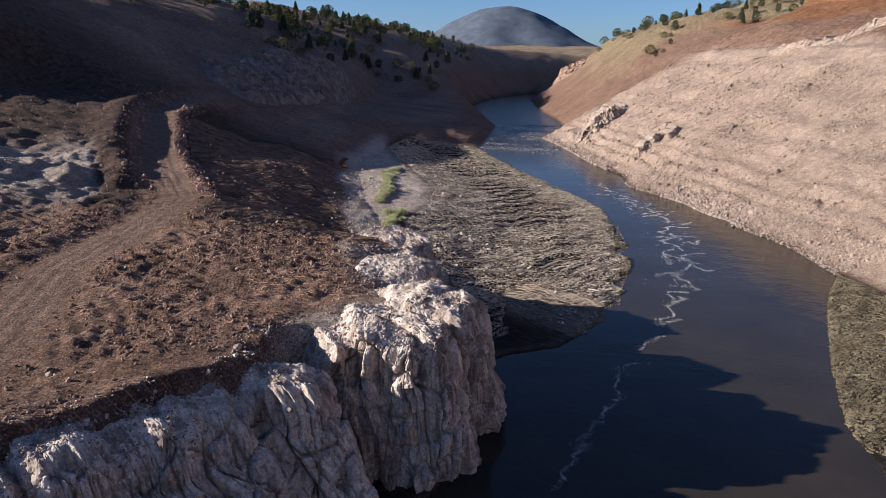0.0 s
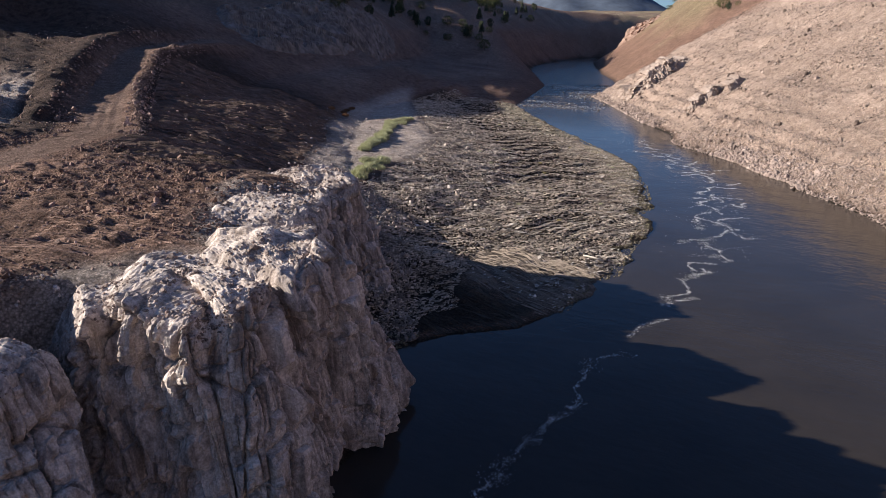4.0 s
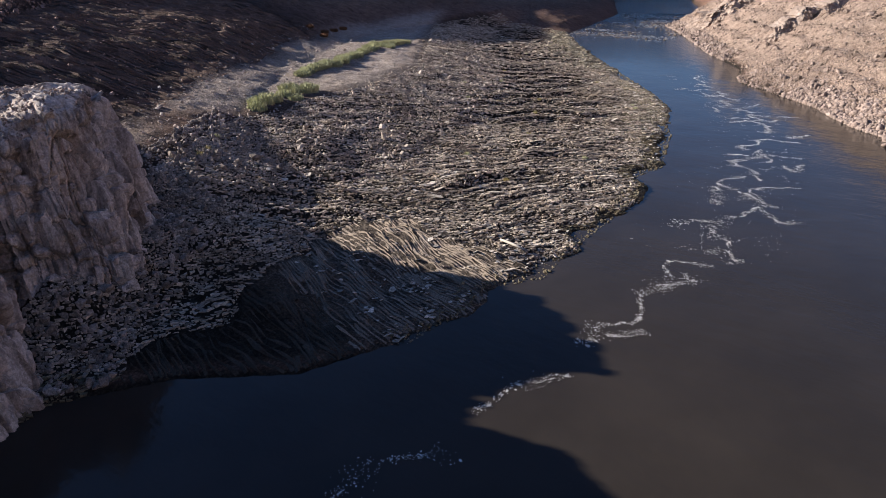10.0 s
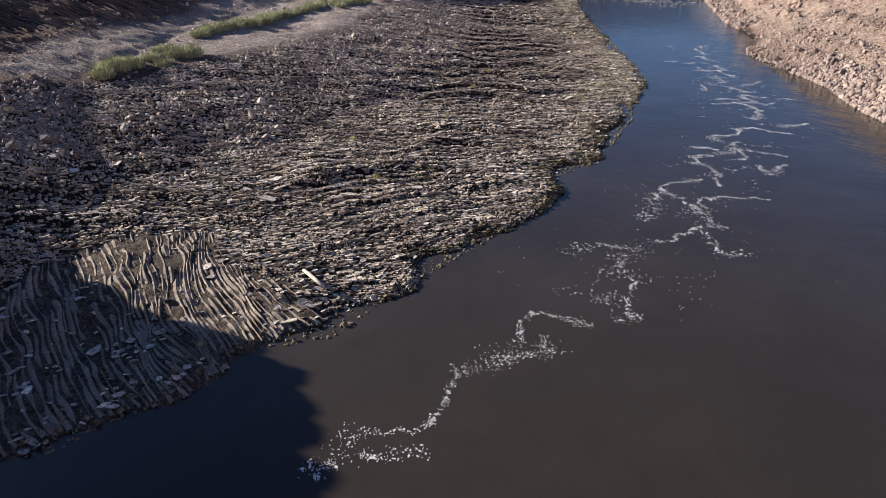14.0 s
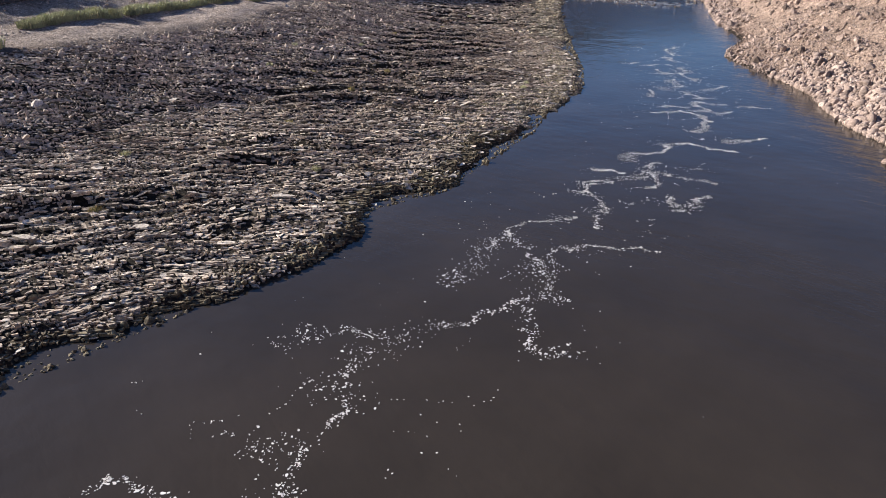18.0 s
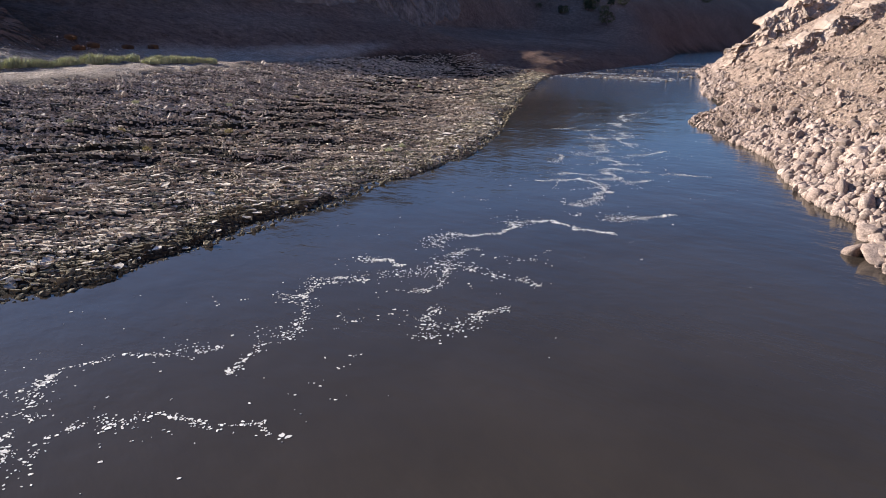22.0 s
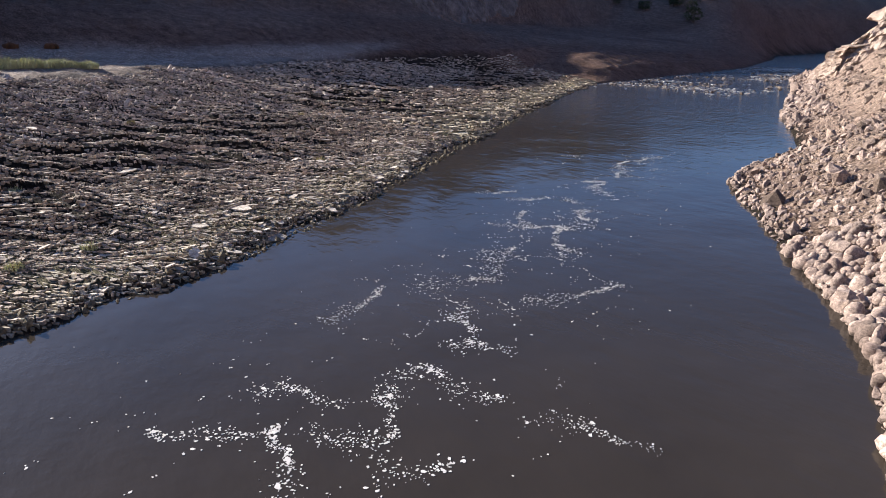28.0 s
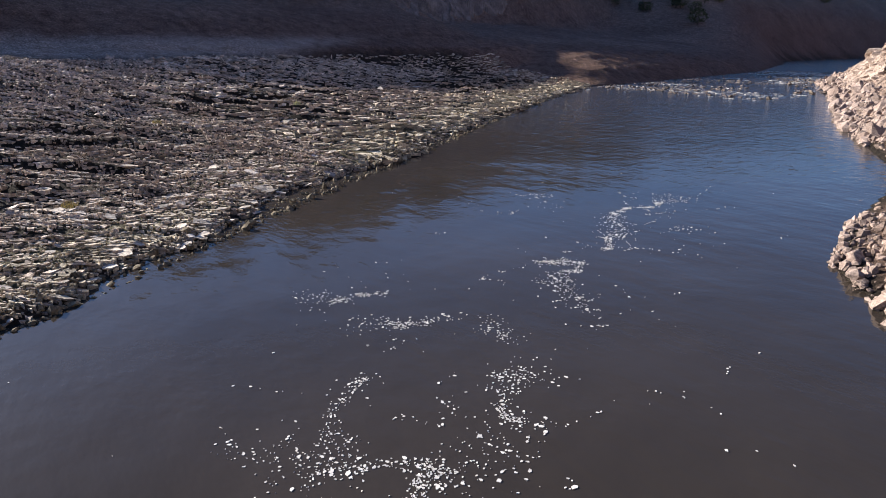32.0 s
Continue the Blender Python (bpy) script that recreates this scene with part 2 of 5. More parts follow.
LEFT_SHORE = [(-60, -120), (-34, -44), (-20, -14), (-16, 4), (-14.4, 14), (-12.6, 22), (-12.4, 32), (-13.2, 37), (-17.5, 40.5), (-18.6, 44), (-15, 49.5), (-9.5, 54), (-7, 60), (-6.2, 66), (-7, 70), (-4.2, 74), (-4.8, 79), (-4.8, 88), (-5.1, 98.5), (-7.7, 103.5), (-6.6, 109), (-10.8, 126), (-13.6, 132), (-17, 145), (-24.5, 157.5), (-31, 166.5), (-46, 188.5), (-60, 209), (-78, 237), (-88, 256), (-96, 295), (-108, 349), (-113, 367), (-132, 412), (-157, 470), (-183, 519), (-205, 624), (-216, 720), (-205, 850), (-150, 950), (0, 1040), (400, 1130), (2500, 1600)]
RIGHT_SHORE = [(26, -120), (25.5, 0), (24.4, 38), (22.8, 45), (23.7, 60), (26.2, 80), (28, 91), (31, 102), (25.5, 120), (16, 135.5), (14.6, 141), (10.3, 146), (6.4, 153.2), (4.0, 158.6), (1.2, 162.4), (-3.1, 167.6), (-13.2, 180), (-15.2, 187), (-17.3, 199), (-24, 212), (-32.6, 228), (-45, 257), (-58, 285), (-70, 308), (-71, 372), (-86, 420), (-110, 487), (-143, 595), (-170, 690), (-160, 770), (-100, 850), (50, 930), (400, 1000), (2500, 1450)]
RIGHT_FOOT = [(80, -120), (60, 0), (51, 40), (44, 70), (36, 92), (31.2, 102.5)] + RIGHT_SHORE[8:]
BROW = CLIFF_TOP[:-1] + [(-38.5, 62), (-45, 72), (-53, 86), (-64, 102), (-82, 132), (-98, 165), (-110, 205), (-118, 240), (-118, 262), (-112, 300), (-112, 340), (-130, 385), (-160, 450), (-195, 510), (-225, 620), (-240, 720), (-225, 850), (-160, 965), (0, 1060), (400, 1150), (2500, 1620)]
ROAD = [(-20, -25), (-42, -2), (-60, 22), (-68, 43), (-76, 58), (-88, 68), (-106, 84.5), (-125, 105.5), (-138, 128), (-150, 165)]


def side_distance(line, px, py):
    """Distance from an open line; positive to the left of its way."""
    a = np.array(line, float)
    best = np.full(px.shape, 1e12)
    sign = np.ones(px.shape)
    for (x0, y0), (x1, y1) in zip(a[:-1], a[1:]):
        dx, dy = x1 - x0, y1 - y0
        t = np.clip(((px - x0) * dx + (py - y0) * dy) / (dx * dx + dy * dy), 0, 1)
        ex, ey = px - x0 - t * dx, py - y0 - t * dy
        d = ex * ex + ey * ey
        near = d < best - 1e-9
        best = np.where(near, d, best)
        sign = np.where(near, np.where(dx * ey - dy * ex >= 0, 1.0, -1.0), sign)
    return np.sqrt(best) * sign


def left_distance(px, py):
    """Distance inland of the left shore, whose edge is broken into small notches along the bar."""
    d = side_distance(LEFT_SHORE, px, py)
    return d + 1.2 * fbm(px / 5.0, py / 5.0, 4, 95) * np.exp(-((d / 5) ** 2)) * smooth(60, 68, py) * smooth(256, 246, py)


def lattice(ix, iy, seed):
    h = (ix * 374761393 + iy * 668265263 + seed * 982451653) & 0x7FFFFFFF
    h = ((h ^ (h >> 13)) * 1274126177) & 0x7FFFFFFF
    return ((h ^ (h >> 16)) & 0xFFFF) / 65535.0


def value_noise(x, y, seed=0):
    ix, iy = np.floor(x).astype(np.int64), np.floor(y).astype(np.int64)
    fx, fy = x - ix, y - iy
    fx, fy = fx * fx * (3 - 2 * fx), fy * fy * (3 - 2 * fy)
    a = lattice(ix, iy, seed) * (1 - fx) + lattice(ix + 1, iy, seed) * fx
    b = lattice(ix, iy + 1, seed) * (1 - fx) + lattice(ix + 1, iy + 1, seed) * fx
    return (a * (1 - fy) + b * fy) * 2 - 1


def fbm(x, y, octaves=4, seed=0, gain=0.5):
    total, amp = np.zeros(np.shape(x)), 1.0
    for o in range(octaves):
        total = total + amp * value_noise(x * 2.03**o + 17.3 * o, y * 2.03**o - 9.1 * o, seed + o)
        amp *= gain
    return total


def smooth(a, b, x):
    t = np.clip((x - a) / (b - a), 0, 1)
    return t * t * (3 - 2 * t)


def road_line(px, py):
    """Distance from the dirt road's middle, its height there, and the side."""
    d = side_distance(ROAD, px, py)
    u = np.clip(px * -0.76 + py * 0.65, -40, 240)
    return d, np.interp(u, [40, 78, 96, 111, 135, 165, 220], [15, 15, 15.2, 16.4, 19.4, 24.8, 27])


def step_down(x, riser):
    """A terrace's profile: rises sharply over a share of its length, then falls back slowly."""
    f = x - np.floor(x)
    return np.where(f < riser, f / riser, (1 - f) / (1 - riser))


def land(px, py, rough=True):
    """Height of the ground, and the share of each soil, at places given as arrays."""
    dl = left_distance(px, py)
    dr = -side_distance(RIGHT_SHORE, px, py)
    df = -side_distance(RIGHT_FOOT, px, py)
    db = side_distance(BROW, px, py)
    drd, road_z = road_line(px, py)
    # the mud bar and the bench on the left bank
    bar = np.interp(dl, [0, 0.6, 3, 15, 25, 35, 45, 55, 80, 140], [0, 0.22, 0.35, 0.75, 1.5, 3.9, 5.9, 6.7, 7.2, 8])
    bar = bar + 1.2 * np.exp(-((db + 1) / 4.0) ** 2) * smooth(46, 54, py) * smooth(82, 66, py)
    # talus below the northern buttress
    bar = bar + 3.0 * np.exp(-((px + 25) ** 2 + (py - 48.3) ** 2) / 9) + 2.2 * np.exp(-((px + 26.5) ** 2 + (py - 55) ** 2) / 10)
    # above the brow: a plateau in the south, a rising hill in the north
    south = np.interp(db, [0, 3, 12, 50, 66, 84, 104, 140, 190, 300, 500, 900, 1800], [14.2, 14.8, 15, 15.8, 19, 26, 34, 51, 67, 88, 100, 104, 60])
    reach = np.where(db < 0, db * (1 - 0.5 * smooth(98, 84, py)), db)
    north = np.interp(reach, [-9, 0, 6, 13, 22, 30, 44, 58, 80, 130, 165, 300, 500, 900, 1800], [0, 6.9, 8.6, 11.6, 14.4, 15.8, 22.5, 29.5, 39, 66, 76, 88, 100, 106, 60])
    gentle = np.interp(reach, [-9, 0, 10, 20, 32, 42, 52, 62], [0, 6.4, 9.0, 12.6, 15.7, 17.0, 23, 29.5])
    g = smooth(100, 84, py) * smooth(60, 50, db)
    north = north * (1 - g) + gentle * g
    south = south - 1.5 * smooth(9, 2, db) * smooth(15, 24, py) * smooth(64, 58, py)
    n = smooth(53, 62.5 + 0.9 * np.clip(db - 20, 0, 60), py)
    cliffed = bar + (np.maximum(south, bar) - bar) * smooth(1.2, 3.4, db)
    left = cliffed * (1 - n) + np.maximum(north, bar) * n
    left = np.where(db > 20, south * (1 - n) + np.maximum(north, bar) * n, left)
    # the far left bank falls straight to the river
    far = np.interp(dl, [0, 6, 14, 30, 60, 80, 88, 140, 190, 330, 500, 900, 2000], [0, 3.2, 5.6, 8, 11.5, 15, 30, 64, 80, 86, 90, 92, 60])
    spur = smooth(400, 520, py)
    far = far * (1 - spur) + spur * np.interp(dl, [0, 20, 60, 100, 200, 900, 2000], [0, 29, 55, 71, 92, 100, 50])
    far = np.minimum(far, np.interp(py, [280, 520, 700, 850, 1100], [100, 100, 90, 56, 44]) + 0.04 * dl)
    f = smooth(246, 275, py)
    left = left * (1 - f) + far * f
    mound = road_z + 1.4 + 0.11 * np.maximum(drd - 6, 0)
    near_left = smooth(0, 4, drd) * smooth(52, 34, drd) * smooth(36, 46, py) * smooth(122, 106, py)
    left = left * (1 - near_left) + np.minimum(left, mound) * near_left
    # the dirt road is cut into the slope, with a bank of spoil on its river side
    near_road = smooth(7.5, 3.4, np.abs(drd)) * smooth(-10, 5, py) * smooth(175, 140, py)
    left = left * (1 - near_road) + road_z * near_road + 0.5 * np.exp(-((drd + 5.0) / 1.6) ** 2) * smooth(58, 66, py) * smooth(130, 118, py)
    left = left + 1.9 * np.exp(-((drd - 7.8) / 3.4) ** 2) * smooth(56, 66, py) * smooth(122, 104, py)
    # the right slope
    slope = np.interp(df, [0, 1.5, 6, 12, 33, 52, 69, 74, 84, 100, 114, 120, 160, 260, 420, 800, 1800], [0.1, 0.7, 3.3, 7.2, 20, 31.5, 42, 43, 49.5, 54, 60, 68, 84, 112, 130, 140, 80])
    calm = smooth(322, 360, py)
    slope = slope * (1 - calm) + calm * np.interp(df, [0, 5, 30, 75, 110, 160, 300, 600, 1800], [0, 3, 20, 47, 60, 69, 84, 92, 60])
    slope = np.minimum(slope, np.interp(py, [320, 560, 800, 1000], [200, 84, 62, 54]) + 0.03 * df)
    slope = slope + 13 * smooth(430, 560, py) * smooth(15, 90, df) * smooth(1050, 880, py)
    flat = np.interp(dr, [0, 0.6, 2, 8, 40], [0, 0.2, 0.28, 0.55, 0.9])
    right = np.where(df > 0, np.maximum(slope, flat), flat)
    bed = -np.minimum(2.6, 0.1 + 0.3 * np.minimum(np.abs(dl), np.abs(dr)))
    wet = (dl < 0) & (dr < 0)
    z = np.where(wet, bed, np.where(dl >= 0, left, right))
    patch = fbm(px / 22, py / 22, 3, 41)
    hummock = np.exp(-(((px + 100) * 0.8 + (py - 55) * 0.6) / 34) ** 2 - ((-(px + 100) * 0.6 + (py - 55) * 0.8) / 15) ** 2) * smooth(5, 9, np.abs(drd)) * smooth(0, 3, drd)
    bar_zone = smooth(0.3, 2, dl) * smooth(48, 38, dl) * smooth(1, -3, db) * smooth(254, 244, py)
    if rough:
        hills = smooth(40, 160, np.maximum(db * (dl > 0), df * (dl <= 0))) * (1 - near_road)
        z = z + hills * (3.4 * fbm(px / 80, py / 80, 4, 3) + 1.6 * fbm(px / 17, py / 17, 3, 8))
        dry = smooth(0.5, 6, np.maximum(dl, dr)) * (1 - 0.6 * near_road)
        z = z + dry * (0.26 * fbm(px / 5.5, py / 5.5, 3, 11) + 0.10 * fbm(px / 1.4, py / 1.4, 2, 5))
        # gullies and terraces of the right slope
        on = smooth(2, 10, df) * (dl <= 0)
        rill = fbm((px * 0.46 - py * 0.89) / 3.5, (px * 0.89 + py * 0.46) / 26, 3, 23)
        z = z + on * (0.5 * fbm(px / 9, py / 9, 3, 21) + 0.16 * fbm(px / 1.9, py / 1.9, 3, 27) + 0.35 * rill + 0.32 * np.sin(z * 0.95 + 2.2 * fbm(px / 30, py / 30, 2, 29)) * smooth(8, 16, z) * smooth(47, 40, z) + 0.42 * np.sin(z * 2.2 + 1.4 * fbm(px / 14, py / 14, 2, 2)) * smooth(19, 4, z))
        z = z + near_left * smooth(7, 12, drd) * 0.9 * np.abs(fbm(px / 6, py / 6, 4, 39))
        # furrows of the machines on the plateau and the ploughed slope
        work = smooth(5, 11, db) * smooth(95, 60, db) * smooth(170, 130, py) * (1 - near_road) * (1 - hummock) * (1 - 0.85 * smooth(46, 54, py))
        lane = px * 0.42 + py * 0.9 + 5 * fbm(px / 30, py / 30, 2, 33)
        z = z + work * 0.16 * np.sin(lane * 3.6 + 2.6 * fbm(px / 5, py / 5, 3, 31)) * (0.3 + fbm(px / 11, py / 11, 2, 37))
        z = z + work * 0.24 * (np.abs(fbm(px / 2.6, py / 2.6, 4, 35)) - 0.3) + work * 0.18 * fbm(px / 0.9, py / 0.9, 2, 43)
        z = z + hummock * (1.6 * np.abs(fbm(px / 9, py / 9, 3, 47)) + 0.7)
        z = z + 0.05 * np.sin(drd * 4.2) * near_road * smooth(3.2, 2.4, np.abs(drd))
        # slumped ridges of drying mud on the bar
        cross = -px * 0.84 + py * 0.545
        wave = cross * 2.5 + 2.6 * fbm(px / 9, py / 9, 3, 51) + 0.9 * fbm(px / 2.5, py / 2.5, 2, 53)
        tread = wave / math.pi
        slump = cross / 5.2 + 0.9 * fbm(px / 16, py / 16, 3, 57)
        inner = smooth(6, 13, dl) * smooth(33, 24, dl) * smooth(-0.5, 0.2, fbm(px / 15, py / 15, 2, 59))
        z = z + bar_zone * smooth(62, 70, py) * ((0.10 + 0.17 * inner) * step_down(tread, 0.16) + (0.12 + 0.42 * inner) * step_down(slump, 0.10))
        # long wavy ridges of the smooth mud at the southern tip
        tip = smooth(82, 74, py) * smooth(0.2, 1.5, dl)
        z = z + bar_zone * tip * 0.15 * (1 - np.abs(np.sin((px * 0.35 + py * 0.94) * 2.1 + 2.2 * fbm(px / 4, py / 4, 3, 63))))
        # a dip of the field behind the northern buttress
        z = z - 1.3 * np.exp(-((px + 42) ** 2 + (py - 54) ** 2) / 60) * (db > 3)
        # a ravine behind the cliff's recess
        deep, off = -(px + 17) * 0.92 - (py - 17.6) * 0.38, (px + 17) * 0.38 - (py - 17.6) * 0.92
        z = z - 2.9 * smooth(15, 1, deep) * smooth(-3, 0, deep) * np.exp(-(off / 1.6) ** 2) * (db > 0) * (dl > 0)
        # the plateau's earth ends in a scarp above the southern cliff
        z = z - 1.2 * (1 - smooth(-0.4, 0.5, db - 3.4 - 0.8 * patch)) * smooth(26, 17, py) * smooth(0, 0.6, db) * (dl > 0)
    soils = {}
    left_side = dl > 0
    rim = np.interp(py, [2, 12, 17, 27, 40], [2.4, 3.0, 3.8, 6.5, 6.5]) + 2.0 * patch * smooth(10, 25, py)
    red = smooth(rim - 1, rim + 2, db) * (1 - smooth(45, 51, py + 0.12 * (px + 50) + 2 * patch)) * smooth(80, 66, db) * (1 - 0.95 * smooth(6, 9, drd) * smooth(38, 46, py))
    soils["red"] = np.where(left_side, np.maximum(red * (1 - 0.9 * hummock), near_road * smooth(6.5, 5, np.abs(drd))), np.maximum(smooth(315, 335, py) * (1 - 0.6 * smooth(90, 130, df)), smooth(72, 80, df + 5 * patch)))
    soils["tan"] = np.where(left_side, 0.35 * smooth(140, 180, py) * smooth(4, 20, db) * (0.5 + 0.5 * patch), smooth(0.6, 2.5, df) * (1 - smooth(312, 334, py + 12 * patch)) * (1 - smooth(70, 82, df + 7 * patch)))
    bench = smooth(40, 47, dl + 2 * patch) * smooth(9, 2, db + 2 * patch) * smooth(60, 66, py) * smooth(250, 235, py)
    soils["pale"] = np.where(left_side, np.maximum(np.maximum(bench, smooth(0.6, 2.5, db) * smooth(rim + 1, rim - 1.5, db) * (1 - smooth(60, 75, py))), np.clip(hummock * 1.8, 0, 1) * smooth(11, 13, drd)), 0)
    soils["mud"] = np.where(wet, 1, np.where(left_side, np.maximum(bar_zone, smooth(1, 0.2, dl) * smooth(256, 246, py)), smooth(1.5, 0.2, df)))
    far_grass = smooth(500, 700, py) * smooth(-0.5, 0.2, patch)
    soils["gold"] = np.where(left_side, np.maximum(smooth(130, 200, db) * smooth(0.0, 0.5, patch), far_grass * smooth(900, 1000, py)), np.maximum(np.maximum(smooth(120, 150, df), smooth(300, 330, py) * smooth(84, 104, df)) * smooth(-0.5, 0.2, patch), np.maximum(far_grass * smooth(60, 100, df), smooth(430, 500, py + 25 * patch) * smooth(30, 60, df + 10 * patch))))
    soils["dark"] = np.where(left_side, smooth(6, 12, db) * smooth(165, 125, py) * (1 - soils["red"]) * (1 - soils["pale"]), 0)
    soils["road"] = np.where(left_side, near_road * smooth(3.6, 2.8, np.abs(drd)), 0)
    soils["field"] = np.where(left_side, smooth(4, 7, db + 2 * patch) * smooth(-5.5, -8, drd) * smooth(46, 51, py + 0.12 * (px + 50) + 2 * patch) * smooth(138, 126, py), 0)
    soils["brown"] = np.where(left_side & ~wet, smooth(77, 73, py - 3 * fbm(px / 6, py / 6, 2, 109)) * smooth(-1, 1, px + 17 + 0.25 * (py - 52) - 2.5 * fbm(px / 5, py / 5, 2, 113)) * smooth(56, 61, py), 0)
    soils["yellow"] = bar_zone * smooth(9, 2, dl + 2.5 * patch) * smooth(112, 124, py)
    soils["orange"] = np.where(left_side, 0, smooth(96, 108, df + 6 * patch) * (1 - smooth(118, 132, df)) * (1 - smooth(420, 500, py)))
    return z, soils


def spaced(stretches, grow, reach):
    """Lines of a grid: stretches of (from, to, step), then ever wider steps outwards on both sides."""
    mid = np.concatenate([np.arange(lo, hi, step) for lo, hi, step in stretches])
    sides = []
    for step in (stretches[0][2], stretches[-1][2]):
        out = step * grow ** np.arange(1, 400)
        sides.append(np.cumsum(out)[np.cumsum(out) < reach])
    return np.concatenate([mid[0] - sides[0][::-1], mid, mid[-1] + sides[1]])


def sheet_mesh(name, grid, material, smooth_shade=True):
    """A mesh from an array of places (rows, columns, 3)."""
    rows, cols = grid.shape[:2]
    i = np.arange(rows * cols).reshape(rows, cols)
    quads = np.stack([i[:-1, :-1], i[:-1, 1:], i[1:, 1:], i[1:, :-1]], -1).reshape(-1, 4)
    me = bpy.data.meshes.new(name)
    me.vertices.add(rows * cols)
    me.vertices.foreach_set("co", grid.reshape(-1).astype(np.float32))
    me.loops.add(quads.size)
    me.loops.foreach_set("vertex_index", quads.ravel().astype(np.int32))
    me.polygons.add(len(quads))
    me.polygons.foreach_set("loop_start", np.arange(0, quads.size, 4, dtype=np.int32))
    me.polygons.foreach_set("use_smooth", np.full(len(quads), smooth_shade))
    me.update(calc_edges=True)
    me.materials.append(material)
    return me


gx = spaced([(-112, -12, 0.34), (-12, 74, 0.6)], 1.06, 4300)
gy = spaced([(-2, 78, 0.34), (78, 326, 0.6)], 1.06, 4300)
GX, GY = np.meshgrid(gx, gy)
GZ, SOILS = land(GX, GY)
ground_mesh = sheet_mesh("ground", np.stack([GX, GY, GZ], -1), GROUND)
for soil_name, share in SOILS.items():
    layer = ground_mesh.attributes.new(soil_name, "FLOAT", "POINT")
    layer.data.foreach_set("value", np.broadcast_to(share, GX.shape).ravel().astype(np.float32))
ground = tagged(new("ground", ground_mesh), "bare drained reservoir valley of brown and tan soil", "ground", kind="structure")

wx, wy = np.linspace(-1500, 400, 60), np.linspace(-400, 1400, 60)
WX, WY = np.meshgrid(wx, wy)
water = tagged(new("water", sheet_mesh("water", np.stack([WX, WY, 0 * WX], -1), WATER)), "calm muddy brown river reflecting blue sky", "river", kind="structure")


# ---- the cliff on the left bank ----
def along(line, s):
    a = np.array(line, float)
    seg = np.hypot(*np.diff(a, axis=0).T)
    at = np.concatenate([[0], np.cumsum(seg)])
    return np.stack([np.interp(s, at, a[:, 0]), np.interp(s, at, a[:, 1])], -1), at[-1]


def blocks(u, v, seed):
    """Fractured rock: each cell of a slanting lattice stands in or out and is tilted its own way, with cracks between."""
    row = np.floor(v).astype(np.int64)
    uu = u + 0.8 * lattice(row, row * 0, seed)
    col = np.floor(uu).astype(np.int64)
    fu, fv = uu - col, v - row
    h = lattice(col, row, seed + 1) - 0.5
    tilt = 1.3 * (lattice(col, row, seed + 2) - 0.5) * (fu - 0.5) + 1.1 * (lattice(col, row, seed + 3) - 0.5) * (fv - 0.5)
    edge = np.clip(np.minimum(np.minimum(fu, 1 - fu) * 12, np.minimum(fv, 1 - fv) * 14), 0, 1)
    return h + tilt, 1 - edge


def shards(P, size, seed, lean=1.0, slant=0.25):
    """Broken rock in space: each cell of a jittered lattice stands out its own way and has its own tilt; also the distance to the next crack."""
    Q = np.stack([P[..., 0] * 0.8 + P[..., 1] * 0.6, -P[..., 0] * 0.6 + P[..., 1] * 0.8 + slant * P[..., 2], P[..., 2] + 0.8 * slant * P[..., 0]], -1) / np.array(size)
    base = np.floor(Q).astype(np.int64)
    best, second = np.full(Q.shape[:-1], 9.0), np.full(Q.shape[:-1], 9.0)
    height_of = np.zeros(Q.shape[:-1])
    for dx in (-1, 0, 1):
        for dy in (-1, 0, 1):
            for dz in (-1, 0, 1):
                cx, cy, cz = base[..., 0] + dx, base[..., 1] + dy, base[..., 2] + dz
                key = cx + cz * 7919
                ex = cx + lattice(key, cy, seed) - Q[..., 0]
                ey = cy + lattice(key, cy, seed + 1) - Q[..., 1]
                ez = cz + lattice(key, cy, seed + 2) - Q[..., 2]
                d = np.sqrt(ex * ex + ey * ey + ez * ez)
                h = lattice(key, cy, seed + 3) - 0.5 + lean * ((lattice(key, cy, seed + 4) - 0.5) * ex + (lattice(key, cy, seed + 5) - 0.5) * ey + (lattice(key, cy, seed + 6) - 0.5) * ez)
                near = d < best
                second = np.where(near, best, np.minimum(second, d))
                height_of = np.where(near, h, height_of)
                best = np.where(near, d, best)
    return height_of, second - best


